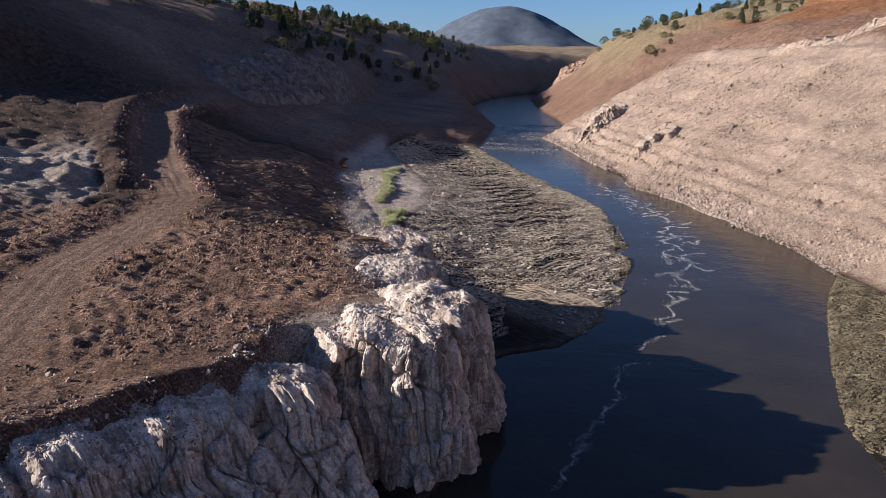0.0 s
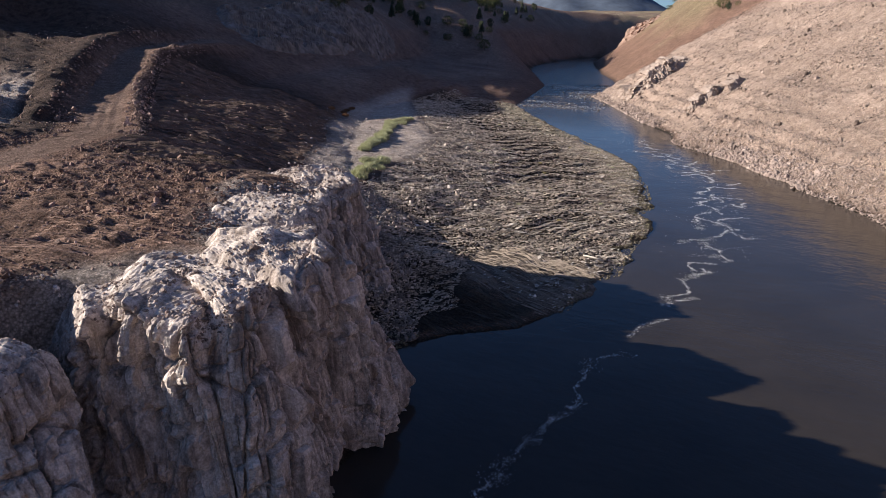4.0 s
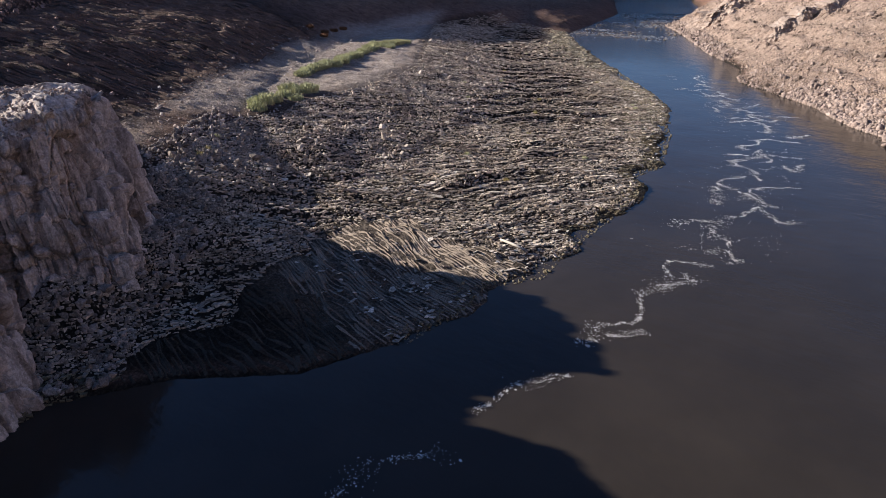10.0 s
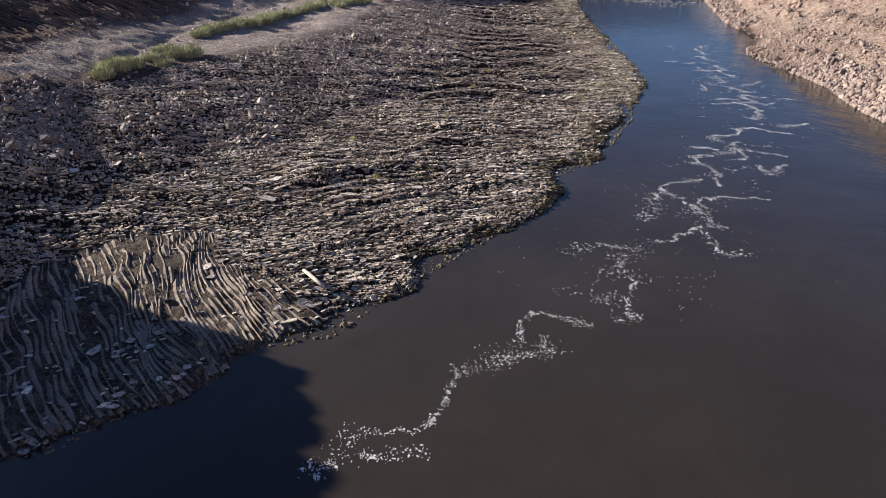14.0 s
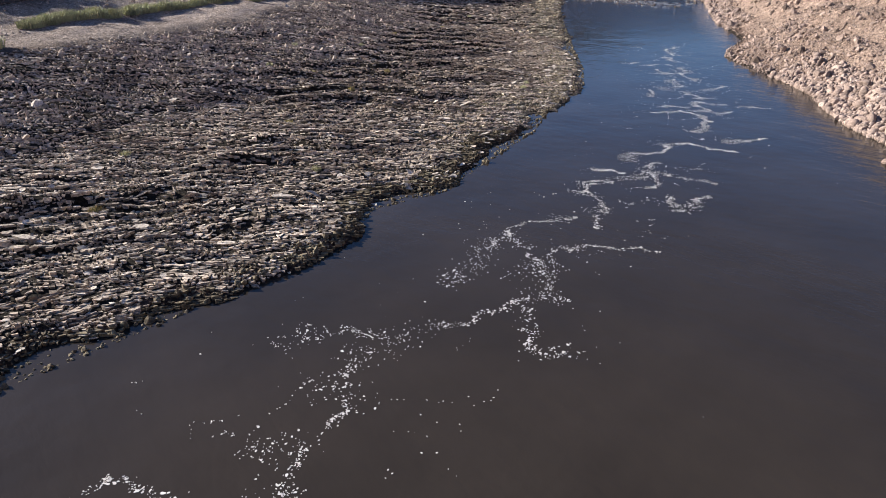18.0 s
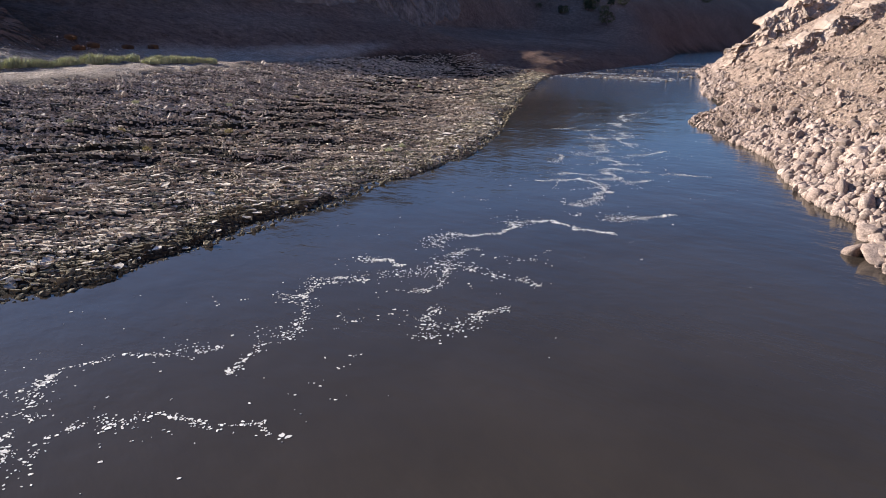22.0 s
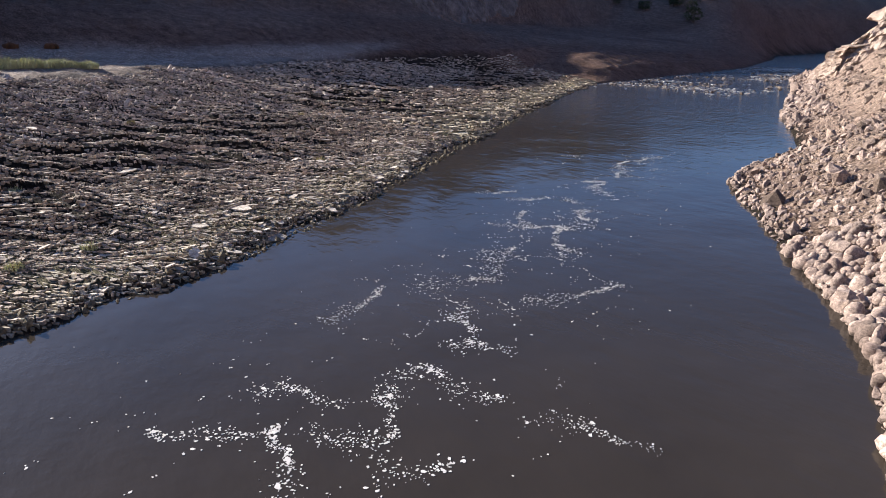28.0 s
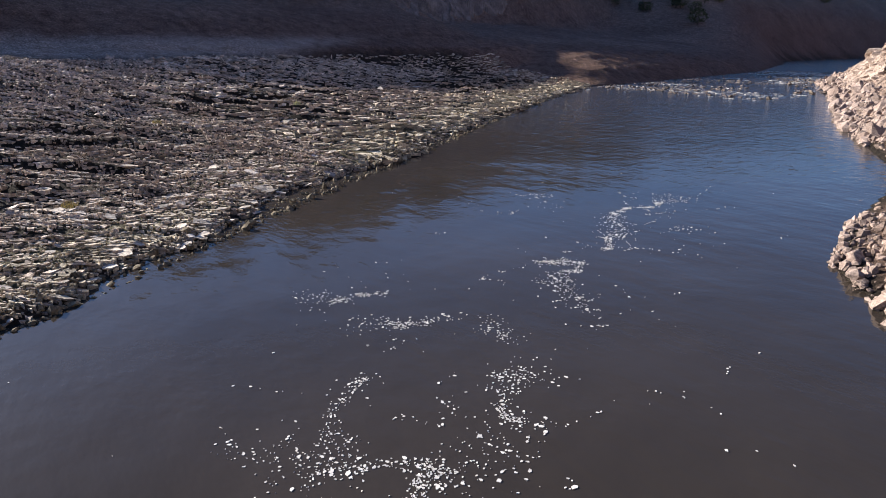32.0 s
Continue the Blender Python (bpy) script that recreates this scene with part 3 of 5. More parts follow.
def build_cliff():
    count = 1300
    u = np.linspace(0, 1, count)
    a, b = np.array(CLIFF_TOP[2:], float), np.array(CLIFF_FOOT[2:], float)
    way = np.concatenate([[0], np.cumsum(np.hypot(*np.diff((a + b) / 2, axis=0).T))])
    at = u * way[-1]
    top, foot = (np.stack([np.interp(at, way, q[:, 0]), np.interp(at, way, q[:, 1])], -1) for q in (a, b))
    for line in (top, foot):
        for c in (0, 1):
            line[:, c] = np.convolve(np.pad(line[:, c], 9, mode="edge"), np.ones(19) / 19, "valid")
    way = np.gradient((top + foot) / 2, axis=0)
    for c in (0, 1):
        way[:, c] = np.convolve(np.pad(way[:, c], 30, mode="edge"), np.ones(61) / 61, "valid")
    way /= np.linalg.norm(way, axis=1, keepdims=True)
    out = np.stack([way[:, 1], -way[:, 0]], -1)
    length = np.concatenate([[0], np.cumsum(np.hypot(*np.diff((top + foot) / 2, axis=0).T))])
    south = smooth(19, 14, top[:, 1])
    # buttresses with gullies between them
    gully = 0.8 * smooth(0.34, 0.0, np.abs(value_noise(length / 5.5, length * 0, 75)))
    for cx, cy, deep in ((-23.6, 16.6, 2.3), (-21.8, 35.9, 1.3), (-27.8, 45.4, 3.0), (-14.2, 25.0, 0.9), (-24.4, 9, 1.0)):
        at = length[np.argmin((top[:, 0] - cx) ** 2 + (top[:, 1] - cy) ** 2)]
        gully = np.maximum(gully, deep * np.exp(-((length - at) / 0.9) ** 2))
    crest = 14.3 - 0.7 * south - 5.5 * smooth(0.93, 1.0, u) - 0.5 * smooth(44, 48, top[:, 1]) + 0.7 * value_noise(length / 5, length * 0, 61) - 1.0 * gully
    crest = crest + 1.0 * np.exp(-((top[:, 0] + 16) ** 2 + (top[:, 1] - 30.5) ** 2) / 22)
    notch = length[np.argmin((top[:, 0] + 23.6) ** 2 + (top[:, 1] - 16.6) ** 2)]
    crest = crest - 2.4 * np.exp(-((length - notch) / 1.3) ** 2)
    for cx, cy in ((-22.7, 39.4), (-15, 28)):
        crest = crest + 0.9 * np.exp(-((top[:, 0] - cx) ** 2 + (top[:, 1] - cy) ** 2) / 4)
    bend = 1.9 + 2.2 * south + 0.5 * value_noise(length / 4, length * 0, 66)
    face, curl, back = np.linspace(-0.08, 1, 130), np.linspace(0, 1, 31)[1:], np.linspace(0, 1, 41)[1:]
    rise = np.concatenate([face, np.ones(70)])
    arc = np.concatenate([np.zeros(130), curl * math.pi / 2, np.full(40, math.pi / 2)])
    flat = np.concatenate([np.zeros(160), back])
    lean = np.clip(rise, 0, 1) ** 1.2
    P = foot[:, None] * (1 - lean[None, :, None]) + top[:, None] * lean[None, :, None]
    inland = bend[:, None] * (0.9 * (1 - np.cos(arc))[None] - 0.4 * lean[None]) + (7.5 - 4.2 * south)[:, None] * flat[None]
    Z = (crest - bend)[:, None] * rise[None] + bend[:, None] * np.sin(arc)[None] + 0.3 * np.sin(flat * 2.8)[None] - 1.1 * smooth(0.8, 1.0, flat)[None]
    U = np.repeat(length[:, None], 200, 1)
    body = 1 - smooth(0.0, 0.5, flat)[None]
    tall = Z / 15
    push = (0.9 * value_noise(U / 6.5, tall * 0.8, 71) - 1.5 * gully[:, None] * (0.45 + 0.55 * tall)) * body
    grid = np.concatenate([P + out[:, None] * (push - inland)[..., None], Z[..., None]], -1)
    # outward direction of the rounded body
    normal = np.cross(np.gradient(grid, axis=0), np.gradient(grid, axis=1))
    normal[..., :2] += 1e-6
    for _ in range(2):
        for ax in (0, 1):
            pad = [(8, 8) if k == ax else (0, 0) for k in range(3)]
            run = np.cumsum(np.pad(normal, pad, mode="edge"), axis=ax)
            normal = (run[16:] - np.roll(run, 0, 0)[:-16]) if ax == 0 else (run[:, 16:] - run[:, :-16])
    normal /= np.linalg.norm(normal, axis=-1, keepdims=True)
    if np.mean(normal[:, 60, :2] * out) < 0:
        normal = -normal
    bumpy = grid + 0.09 * np.stack([fbm(U / 2, tall * 8, 3, 87), fbm(U / 2 + 9, tall * 8, 3, 88), fbm(U / 2 + 5, tall * 8, 3, 89)], -1)
    upright = 1 - smooth(0.3, 1.5, arc)[None]
    h1, e1 = shards(bumpy, (3.2, 3.2, 9), 301, 0.7, 0.08)
    h3, e3 = shards(bumpy, (0.42, 0.42, 0.7), 321, 1.0, 0.15)
    h4, e4 = shards(bumpy, (0.42, 0.42, 0.36), 331, 1.1)
    # flat flutes that run down the face, broken off at uneven heights, and a crumbled cap
    lane = U + 0.4 * fbm(U / 4, tall * 3, 3, 83) - 0.05 * grid[..., 2]
    step = grid[..., 2] + 0.5 * fbm(U / 2, tall * 4, 2, 84)
    flute = 0
    for tall_by, wide_by, deep, gap, seed in ((7.5, 1.9, 1.1, 0.32, 341), (2.8, 0.8, 0.6, 0.2, 351), (1.0, 0.4, 0.16, 0.06, 361)):
        out_by, crack = blocks(step / tall_by, lane / wide_by, seed)
        flute = flute + deep * out_by - gap * crack
    relief = 0.7 * h1 * (0.2 + 0.8 * upright) + (flute + 0.05 * h3) * (0.06 + 0.94 * upright) + 0.07 * h4 * (1 - upright)
    relief = relief - 0.4 * smooth(0.06, 0.0, e1) * upright - 0.05 * smooth(0.16, 0.0, e4) * (1 - upright)
    relief = relief + 0.22 * fbm(grid[..., 0] / 1.8, grid[..., 1] / 1.8, 5, 91, 0.5) * (1 - upright) + 0.03 * fbm(U / 0.25, grid[..., 2] / 0.25, 2, 79)
    relief = relief * (1 - 0.6 * smooth(0.7, 1.0, flat)[None]) - 0.6 * smooth(1.2, 0.0, grid[..., 2]) * (0.5 + value_noise(U / 3, U * 0, 90))
    grid = grid + normal * relief[..., None]
    tagged(new("rock_cliff", sheet_mesh("rock_cliff", grid, CLIFF_ROCK, False)), "grey-tan weathered rock cliff rising from the river", "cliff", kind="structure")
    return grid[:, 140:192]


CAP = build_cliff().reshape(-1, 3)


# ---- helpers for things ----
def raw_mesh(name, verts, faces, material, smooth_shade=False):
    me = bpy.data.meshes.new(name)
    sizes = np.array([len(f) for f in faces], np.int32) if isinstance(faces, list) else np.full(len(faces), faces.shape[1], np.int32)
    loops = np.concatenate([np.asarray(f) for f in faces]).astype(np.int32) if isinstance(faces, list) else faces.ravel().astype(np.int32)
    me.vertices.add(len(verts))
    me.vertices.foreach_set("co", np.asarray(verts, np.float32).ravel())
    me.loops.add(len(loops))
    me.loops.foreach_set("vertex_index", loops)
    me.polygons.add(len(sizes))
    me.polygons.foreach_set("loop_start", np.concatenate([[0], np.cumsum(sizes)[:-1]]).astype(np.int32))
    me.polygons.foreach_set("use_smooth", np.full(len(sizes), smooth_shade))
    me.update(calc_edges=True)
    me.materials.append(material)
    return me


def repeat(verts, faces, places):
    """Many copies of one small mesh, joined: places is (count, 3, 4)."""
    v = np.einsum("nij,vj->nvi", places[:, :, :3], verts) + places[:, None, :, 3]
    f = faces[None] + (np.arange(len(places)) * len(verts))[:, None, None]
    return v.reshape(-1, 3), f.reshape(-1, faces.shape[1])


def part(name, mesh, parent, label=""):
    ob = new(name, mesh)
    ob.parent = parent
    if label:
        tagged(ob, label)
    return ob


def height(px, py):
    return land(np.asarray(px, float), np.asarray(py, float))[0]


rng = np.random.default_rng(7)


def ico(levels, seed, wobble=0.22, flat=1.0):
    bm = bmesh.new()
    bmesh.ops.create_icosphere(bm, subdivisions=levels, radius=1.0)
    for vert in bm.verts:
        p = vert.co * 1.3 + Vector((seed * 3.1, seed * 1.7, -seed))
        cell = noise.cell_vector(p * 0.9)
        vert.co *= 1 + wobble * noise.noise(p) + 0.3 * wobble * noise.noise(p * 2.7)
        vert.co += 0.25 * wobble * Vector(cell)
    v = np.array([x.co[:] for x in bm.verts])
    f = np.array([[x.index for x in p.verts] for p in bm.faces])
    bm.free()
    # broken faces: the stone is cut back to a few planes
    r = np.random.default_rng(900 + seed)
    for _ in range(9):
        n = r.normal(0, 1, 3)
        n /= np.linalg.norm(n)
        over = np.maximum(v @ n - r.uniform(0.52, 0.86), 0)
        v = v - over[:, None] * n * 0.92
    v[:, 2] *= flat
    return v, f


def turn_places(px, py, pz, sx, sy, sz, yaw, tilt=0.0, shingle=0.0):
    """Scaled, tilted and turned copies' matrices."""
    n = len(px)
    c, s = np.cos(yaw), np.sin(yaw)
    tx, ty = rng.normal(0, 1, n) * tilt, rng.normal(0, 1, n) * tilt * 1.5 + shingle
    m = np.zeros((n, 3, 4))
    m[:, 0, 0], m[:, 0, 1], m[:, 1, 0], m[:, 1, 1] = c * sx, -s * sy, s * sx, c * sy
    m[:, 2, 0], m[:, 2, 1], m[:, 2, 2] = tx * sx, ty * sy, sz
    m[:, 0, 2], m[:, 1, 2] = -tx * sz * c + ty * sz * s, -tx * sz * s - ty * sz * c
    m[:, 0, 3], m[:, 1, 3], m[:, 2, 3] = px, py, pz
    return m


def between(line, lo_y, hi_y):
    return [q for q in line if lo_y - 6 < q[1] < hi_y + 6]


def on_line(line, count, lo=0.0, hi=1.0):
    total = along(line, 0)[1]
    s = rng.uniform(lo, hi, count) * total
    p = along(line, s)[0]
    q = along(line, np.minimum(s + 0.5, total))[0] - along(line, np.maximum(s - 0.5, 0))[0]
    q /= np.linalg.norm(q, axis=1, keepdims=True) + 1e-9
    return p, q


MUD_PLATE = stone_material("cracked_dry_mud", (0.24, 0.193, 0.152), (0.42, 0.348, 0.278), (0.66, 0.56, 0.455), 0.9, bump=0.4, vary=0.5, tint=(0.31, 0.245, 0.19), tint_scale=0.16)
MUD_WET = stone_material("damp_green_brown_mud", (0.115, 0.09, 0.058), (0.17, 0.138, 0.09), (0.25, 0.21, 0.138), 0.8, bump=0.4, vary=0.3)
MUD_BROWN = stone_material("smooth_brown_mud", (0.15, 0.118, 0.092), (0.23, 0.184, 0.145), (0.31, 0.25, 0.2), 1.2, bump=0.4, vary=0.15)
BOULDER_ROCK = stone_material("pinkish_tan_boulder_rock", (0.19, 0.138, 0.114), (0.29, 0.22, 0.184), (0.41, 0.325, 0.28), 1.4, bump=0.5, vary=0.35)
RED_STONE = stone_material("reddish_brown_stone", (0.16, 0.10, 0.075), (0.29, 0.19, 0.145), (0.45, 0.33, 0.27), 1.4, bump=0.4, vary=0.5)
RED_EARTH = stone_material("dark_red_earth_clod", (0.12, 0.07, 0.05), (0.22, 0.135, 0.10), (0.36, 0.23, 0.17), 1.4, bump=0.5, vary=0.5)
RIVER_STONE = stone_material("wet_brown_river_stone", (0.09, 0.07, 0.055), (0.16, 0.125, 0.10), (0.24, 0.19, 0.15), 1.2, rough=0.6, bump=0.4, vary=0.4)
OUTCROP_ROCK = stone_material("pale_pink_outcrop_rock", (0.25, 0.185, 0.148), (0.37, 0.285, 0.232), (0.50, 0.40, 0.335), 0.9, bump=0.8, coarse=0.3, cracks=0.3)
GREY_ROCK = stone_material("grey_hill_rock", (0.09, 0.074, 0.066), (0.18, 0.15, 0.134), (0.31, 0.265, 0.238), 0.9, bump=0.7, coarse=0.5)


def plain(name, color, rough=0.8, vary=0.25, scale=3.0, thin=0.0):
    m, nt, links, sh = tree_of(name)
    n = noise_node(nt, links, scale, 5, 0.6)
    lo, hi = tuple(c * (1 - vary) for c in color), tuple(c * (1 + vary) for c in color)
    col = ramp_node(nt, links, n.outputs[0], [(0.3, lo), (0.7, hi)]).outputs[0]
    links.new(col, sh.inputs["Base Color"])
    sh.inputs["Roughness"].default_value = rough
    sh.inputs["Specular IOR Level"].default_value = 0.2
    return m


FOAM = plain("river_foam", (0.64, 0.61, 0.575), 0.7, 0.2, 2.0)
LEAF = plain("yellow_green_willow_leaf", (0.42, 0.42, 0.24), 0.7, 0.35, 0.8)
DRY_GRASS = plain("dry_straw_grass", (0.36, 0.30, 0.13), 0.8, 0.3, 1.0)
RUST = plain("rusty_orange_shrub", (0.17, 0.085, 0.045), 0.8, 0.3, 1.0)
STEM = plain("grey_brown_stem", (0.14, 0.11, 0.08), 0.8)
JUNIPER = plain("dark_juniper_foliage", (0.045, 0.055, 0.030), 0.8, 0.4, 0.5)
OAK = plain("olive_oak_foliage", (0.085, 0.085, 0.030), 0.8, 0.4, 0.5)
BARK = plain("grey_brown_bark", (0.12, 0.095, 0.07), 0.9)
DRIFTWOOD = plain("sun_bleached_driftwood", (0.50, 0.44, 0.36), 0.8, 0.2, 6.0)
# the mountain's blue-grey has the haze of the air mixed into its colour
MOUNTAIN = plain("forested_mountain_haze_tint", (0.085, 0.104, 0.135), 0.95, 0.25, 0.02)


# ---- cracked mud plates on the bar ----
def plate_shape(corners, seed):
    """A flake of dried mud: an uneven slab with a sharp rim, a little dished."""
    r = random.Random(seed)
    a = np.array([2 * math.pi * (i + r.uniform(-0.34, 0.34)) / corners for i in range(corners)])
    rad = np.array([r.uniform(0.7, 1.15) for _ in range(corners)])
    ring = np.stack([np.cos(a) * rad, np.sin(a) * rad], -1)
    rim = np.array([r.uniform(0.2, 0.85) for _ in range(corners)])
    v = np.concatenate([np.c_[ring * 0.92, np.full(corners, -1.2)], np.c_[ring, rim], [[0, 0, 0.4]]])
    f = []
    for i in range(corners):
        j = (i + 1) % corners
        f += [[i, j, corners + j], [i, corners + j, corners + i], [corners + i, corners + j, 2 * corners]]
    return v, np.array(f)


BAR_WAY = radians(57)


def hex_plates(du, dv, choose, gap, lift, tip, seed, warp=(0.9, 0.35), shingle=0.11, way=BAR_WAY):
    """Mud split into close-fitting six-sided plates in rows along the slump ridges; choose(x, y) says where."""
    # a coarse map of where plates can lie at all, grown by two metres
    ax, ay = np.meshgrid(np.arange(-130, 70) + 0.5, np.arange(30, 270) + 0.5)
    rough = choose(ax, ay)
    area = np.zeros(rough.shape, bool)
    for sx in range(-3, 4):
        for sy in range(-3, 4):
            area |= np.roll(np.roll(rough, sx, 1), sy, 0)
    kk, jj = np.meshgrid(np.arange(int(-95 / du), int(300 / du)), np.arange(int(-60 / dv), int(300 / dv)))
    kk, jj = kk.ravel() * 2 + jj.ravel() % 2, jj.ravel()
    a, b = (kk + 1) * du / 2, jj * dv
    col = np.clip((a * math.cos(way) - b * math.sin(way) + 130).astype(int), 0, 199)
    row = np.clip((a * math.sin(way) + b * math.cos(way) - 30).astype(int), 0, 239)
    some = area[row, col]
    kk, jj = kk[some], jj[some]

    def corner(k, j):
        a = (k + 0.95 * (lattice(k, j, seed) - 0.5)) * du / 2
        b = (j + 0.9 * (lattice(k, j, seed + 1) - 0.5)) * dv
        a, b = a + warp[0] * fbm(a / 5, b / 2.2, 3, seed + 2), b + warp[1] * fbm(a / 4, b / 2, 3, seed + 4)
        return a * math.cos(way) - b * math.sin(way), a * math.sin(way) + b * math.cos(way)

    x0, y0 = corner(kk + 1, jj)
    ok = choose(x0, y0)
    kk, jj = kk[ok], jj[ok]
    ring = np.stack([np.stack(corner(kk + a, jj + b), -1) for a, b in ((0, 0), (1, 0), (2, 0), (2, 1), (1, 1), (0, 1))], 1)
    mid = ring.mean(1)
    n = len(mid)
    ring = mid[:, None] + (ring - mid[:, None]) * (1 - gap * rng.uniform(0.2, 1.0, (n, 1, 1)) ** 2 * 4)
    rel = ring - mid[:, None]
    z0 = height(mid[:, 0], mid[:, 1])
    dome = smooth(16, 30, left_distance(mid[:, 0], mid[:, 1])) * (mid[:, 1] > 60)
    up = lift * np.exp(rng.normal(0, 0.45, n)) * (1 + 0.3 * dome)
    slope = np.stack([rng.normal(shingle, tip, n), rng.normal(-shingle, tip, n)], -1)
    rim = z0[:, None] + up[:, None] * (1 - 0.55 * dome[:, None]) + (rel * slope[:, None]).sum(-1) + rng.normal(0, 0.008, (n, 6))
    crown = z0 + up * (0.85 + 0.6 * dome)
    v = np.concatenate([np.concatenate([ring, rim[..., None]], -1), np.concatenate([mid[:, None] + rel * 0.97, np.repeat(z0[:, None, None] - 0.12, 6, 1)], -1), np.concatenate([mid, crown[:, None]], -1)[:, None]], 1)
    f = np.array([t for i in range(6) for t in ((i, (i + 1) % 6, 12), (6 + i, 6 + (i + 1) % 6, (i + 1) % 6), (6 + i, (i + 1) % 6, i))])
    return mid, v, f


def bar_place(px, py):
    box = (px > -125) & (px < 60) & (py > 40) & (py < 256)
    keep = np.zeros(px.shape, bool)
    qx, qy = px[box], py[box]
    dl, db = left_distance(qx, qy), side_distance(BROW, qx, qy)
    dr, df = -side_distance(RIGHT_SHORE, qx, qy), -side_distance(RIGHT_FOOT, qx, qy)
    on = (dl > -0.4) & (dl < 43) & (db < -2) & (qy > 42)
    on |= (dr > -0.3) & (df < 0.5) & (dl < 0) & (qy < 104)
    cross = -qx * 0.84 + qy * 0.545
    wave = cross * 2.5 + 2.6 * fbm(qx / 9, qy / 9, 3, 51) + 0.9 * fbm(qx / 2.5, qy / 2.5, 2, 53)
    band = (np.abs(np.sin(wave)) > 0.88) & (fbm(qx / 12, qy / 6, 2, 119) > -0.2) & (dl > 3)
    thin = rng.uniform(0, 1, len(qx)) > np.where(band, 0.6, 0.12)
    keep[box] = on & thin
    return keep


def brown_place(px, py):
    return (py < 75 + 3 * fbm(px / 6, py / 6, 2, 109)) & (px < 12) & (px > -17 - 0.25 * (py - 52) + 2.5 * fbm(px / 5, py / 5, 2, 113))


def join_plates(v, f, material, label):
    if not len(v):
        return
    base = (np.arange(len(v)) * 13)[:, None, None]
    tagged(new("mud_plates", raw_mesh("mud_plates", v.reshape(-1, 3), (f[None] + base).reshape(-1, 3), material)), label, "mud", kind="stuff")


def near_shore(px, py):
    return (py > 126) & (py < 176) & (px < 0) & (left_distance(px, py) < 11)


MUD_YELLOW = stone_material("yellow_grey_shore_mud", (0.27, 0.23, 0.165), (0.42, 0.36, 0.265), (0.60, 0.52, 0.40), 0.8, bump=0.4, vary=0.5)
mid, v, f = hex_plates(0.34, 0.19, lambda x, y: bar_place(x, y) & ~brown_place(x, y) & (y < 176) & ~near_shore(x, y), 0.19, 0.055, 0.10, 501, (1.1, 0.5), 0.07)
dl = left_distance(mid[:, 0], mid[:, 1])
edge = dl + 2.2 * fbm(mid[:, 0] / 7, mid[:, 1] / 7, 2, 107)
brink = (dl < 0.5) & (mid[:, 1] > 112) & (mid[:, 1] < 140) & (mid[:, 0] < 12)
wet = brink | (mid[:, 0] > 12) | (dl < -0.2) | ((edge < 2.4) & (mid[:, 1] > 95) & (mid[:, 1] < 124)) | ((edge < 0.4) & (mid[:, 1] < 95))
yellow = ~wet & (edge < 5) & (mid[:, 1] > 112) & (rng.uniform(0, 1, len(mid)) < 0.8 * smooth(5, 1, edge))
join_plates(v[~wet & ~yellow], f, MUD_PLATE, "grey-brown dried mud plates with deep cracks on the bar")
# damp edge mud, darkened further to paint the shade of an undercut bank
MUD_DARK = stone_material("damp_edge_mud_undercut_shade", (0.055, 0.042, 0.03), (0.09, 0.07, 0.05), (0.15, 0.12, 0.085), 0.8, bump=0.4, vary=0.3)
join_plates(v[wet & ~brink & (mid[:, 0] < 12)], f, MUD_WET, "damp green-brown mud plates at the waterline")
join_plates(v[mid[:, 0] >= 12], f, MUD_WET, "golden-brown damp mud plates below the slope")
join_plates(v[brink], f, MUD_DARK, "damp mud along the bar's broken edge, undercut shade in its colour")
near_yellow = v[yellow]
mid, v, f = hex_plates(0.27, 0.16, lambda x, y: bar_place(x, y) & near_shore(x, y), 0.19, 0.045, 0.11, 531, (0.9, 0.5), 0.07)
dl = left_distance(mid[:, 0], mid[:, 1])
yellow = rng.uniform(0, 1, len(mid)) < 0.7 * smooth(5, 1, dl + 2.2 * fbm(mid[:, 0] / 7, mid[:, 1] / 7, 2, 107))
join_plates(v[~yellow], f, MUD_PLATE, "small grey-brown shards of dried mud near the shore")
near_yellow = np.concatenate([near_yellow, v[yellow]])
mid, v, f = hex_plates(0.85, 0.42, lambda x, y: bar_place(x, y) & (y >= 176), 0.17, 0.07, 0.13, 511, (1.2, 0.6), 0.08)
dl = left_distance(mid[:, 0], mid[:, 1])
yellow = rng.uniform(0, 1, len(mid)) < smooth(14, 3, dl)
join_plates(v[~yellow], f, MUD_PLATE, "grey-brown dried mud plates on the far bar")
join_plates(np.concatenate([near_yellow, v[yellow]]), f, MUD_YELLOW, "yellow-grey dried mud plates along the shore")
# thin loose flakes lying on the plates
PLATES = [plate_shape(5 + i % 3, 40 + i) for i in range(9)]
p, q = on_line(between(LEFT_SHORE, 64, 236), 6500)
dl = 38 * rng.uniform(0, 1, len(p)) ** 1.5
px, py = p[:, 0] - q[:, 1] * dl, p[:, 1] + q[:, 0] * dl
ok = (side_distance(BROW, px, py) < -3) & (fbm(px / 5, py / 5, 3, 115) > -0.35)
px, py, dl = px[ok], py[ok], dl[ok]
pz = height(px, py) + 0.05
size = np.exp(rng.normal(0, 0.45, len(px))) * (1 + 0.3 * smooth(136, 146, py) * smooth(180, 168, py) * smooth(9, 5, dl))
sx, sy, sz = 0.16 * size, 0.105 * size * np.exp(rng.normal(0, 0.25, len(px))), 0.022 * size**0.5
yaw = BAR_WAY + rng.normal(0, 0.35, len(px))
kind = rng.integers(0, len(PLATES), len(px))
own = (dl < 9) & (py > 146) & (py < 170)
own &= np.cumsum(own) <= 280
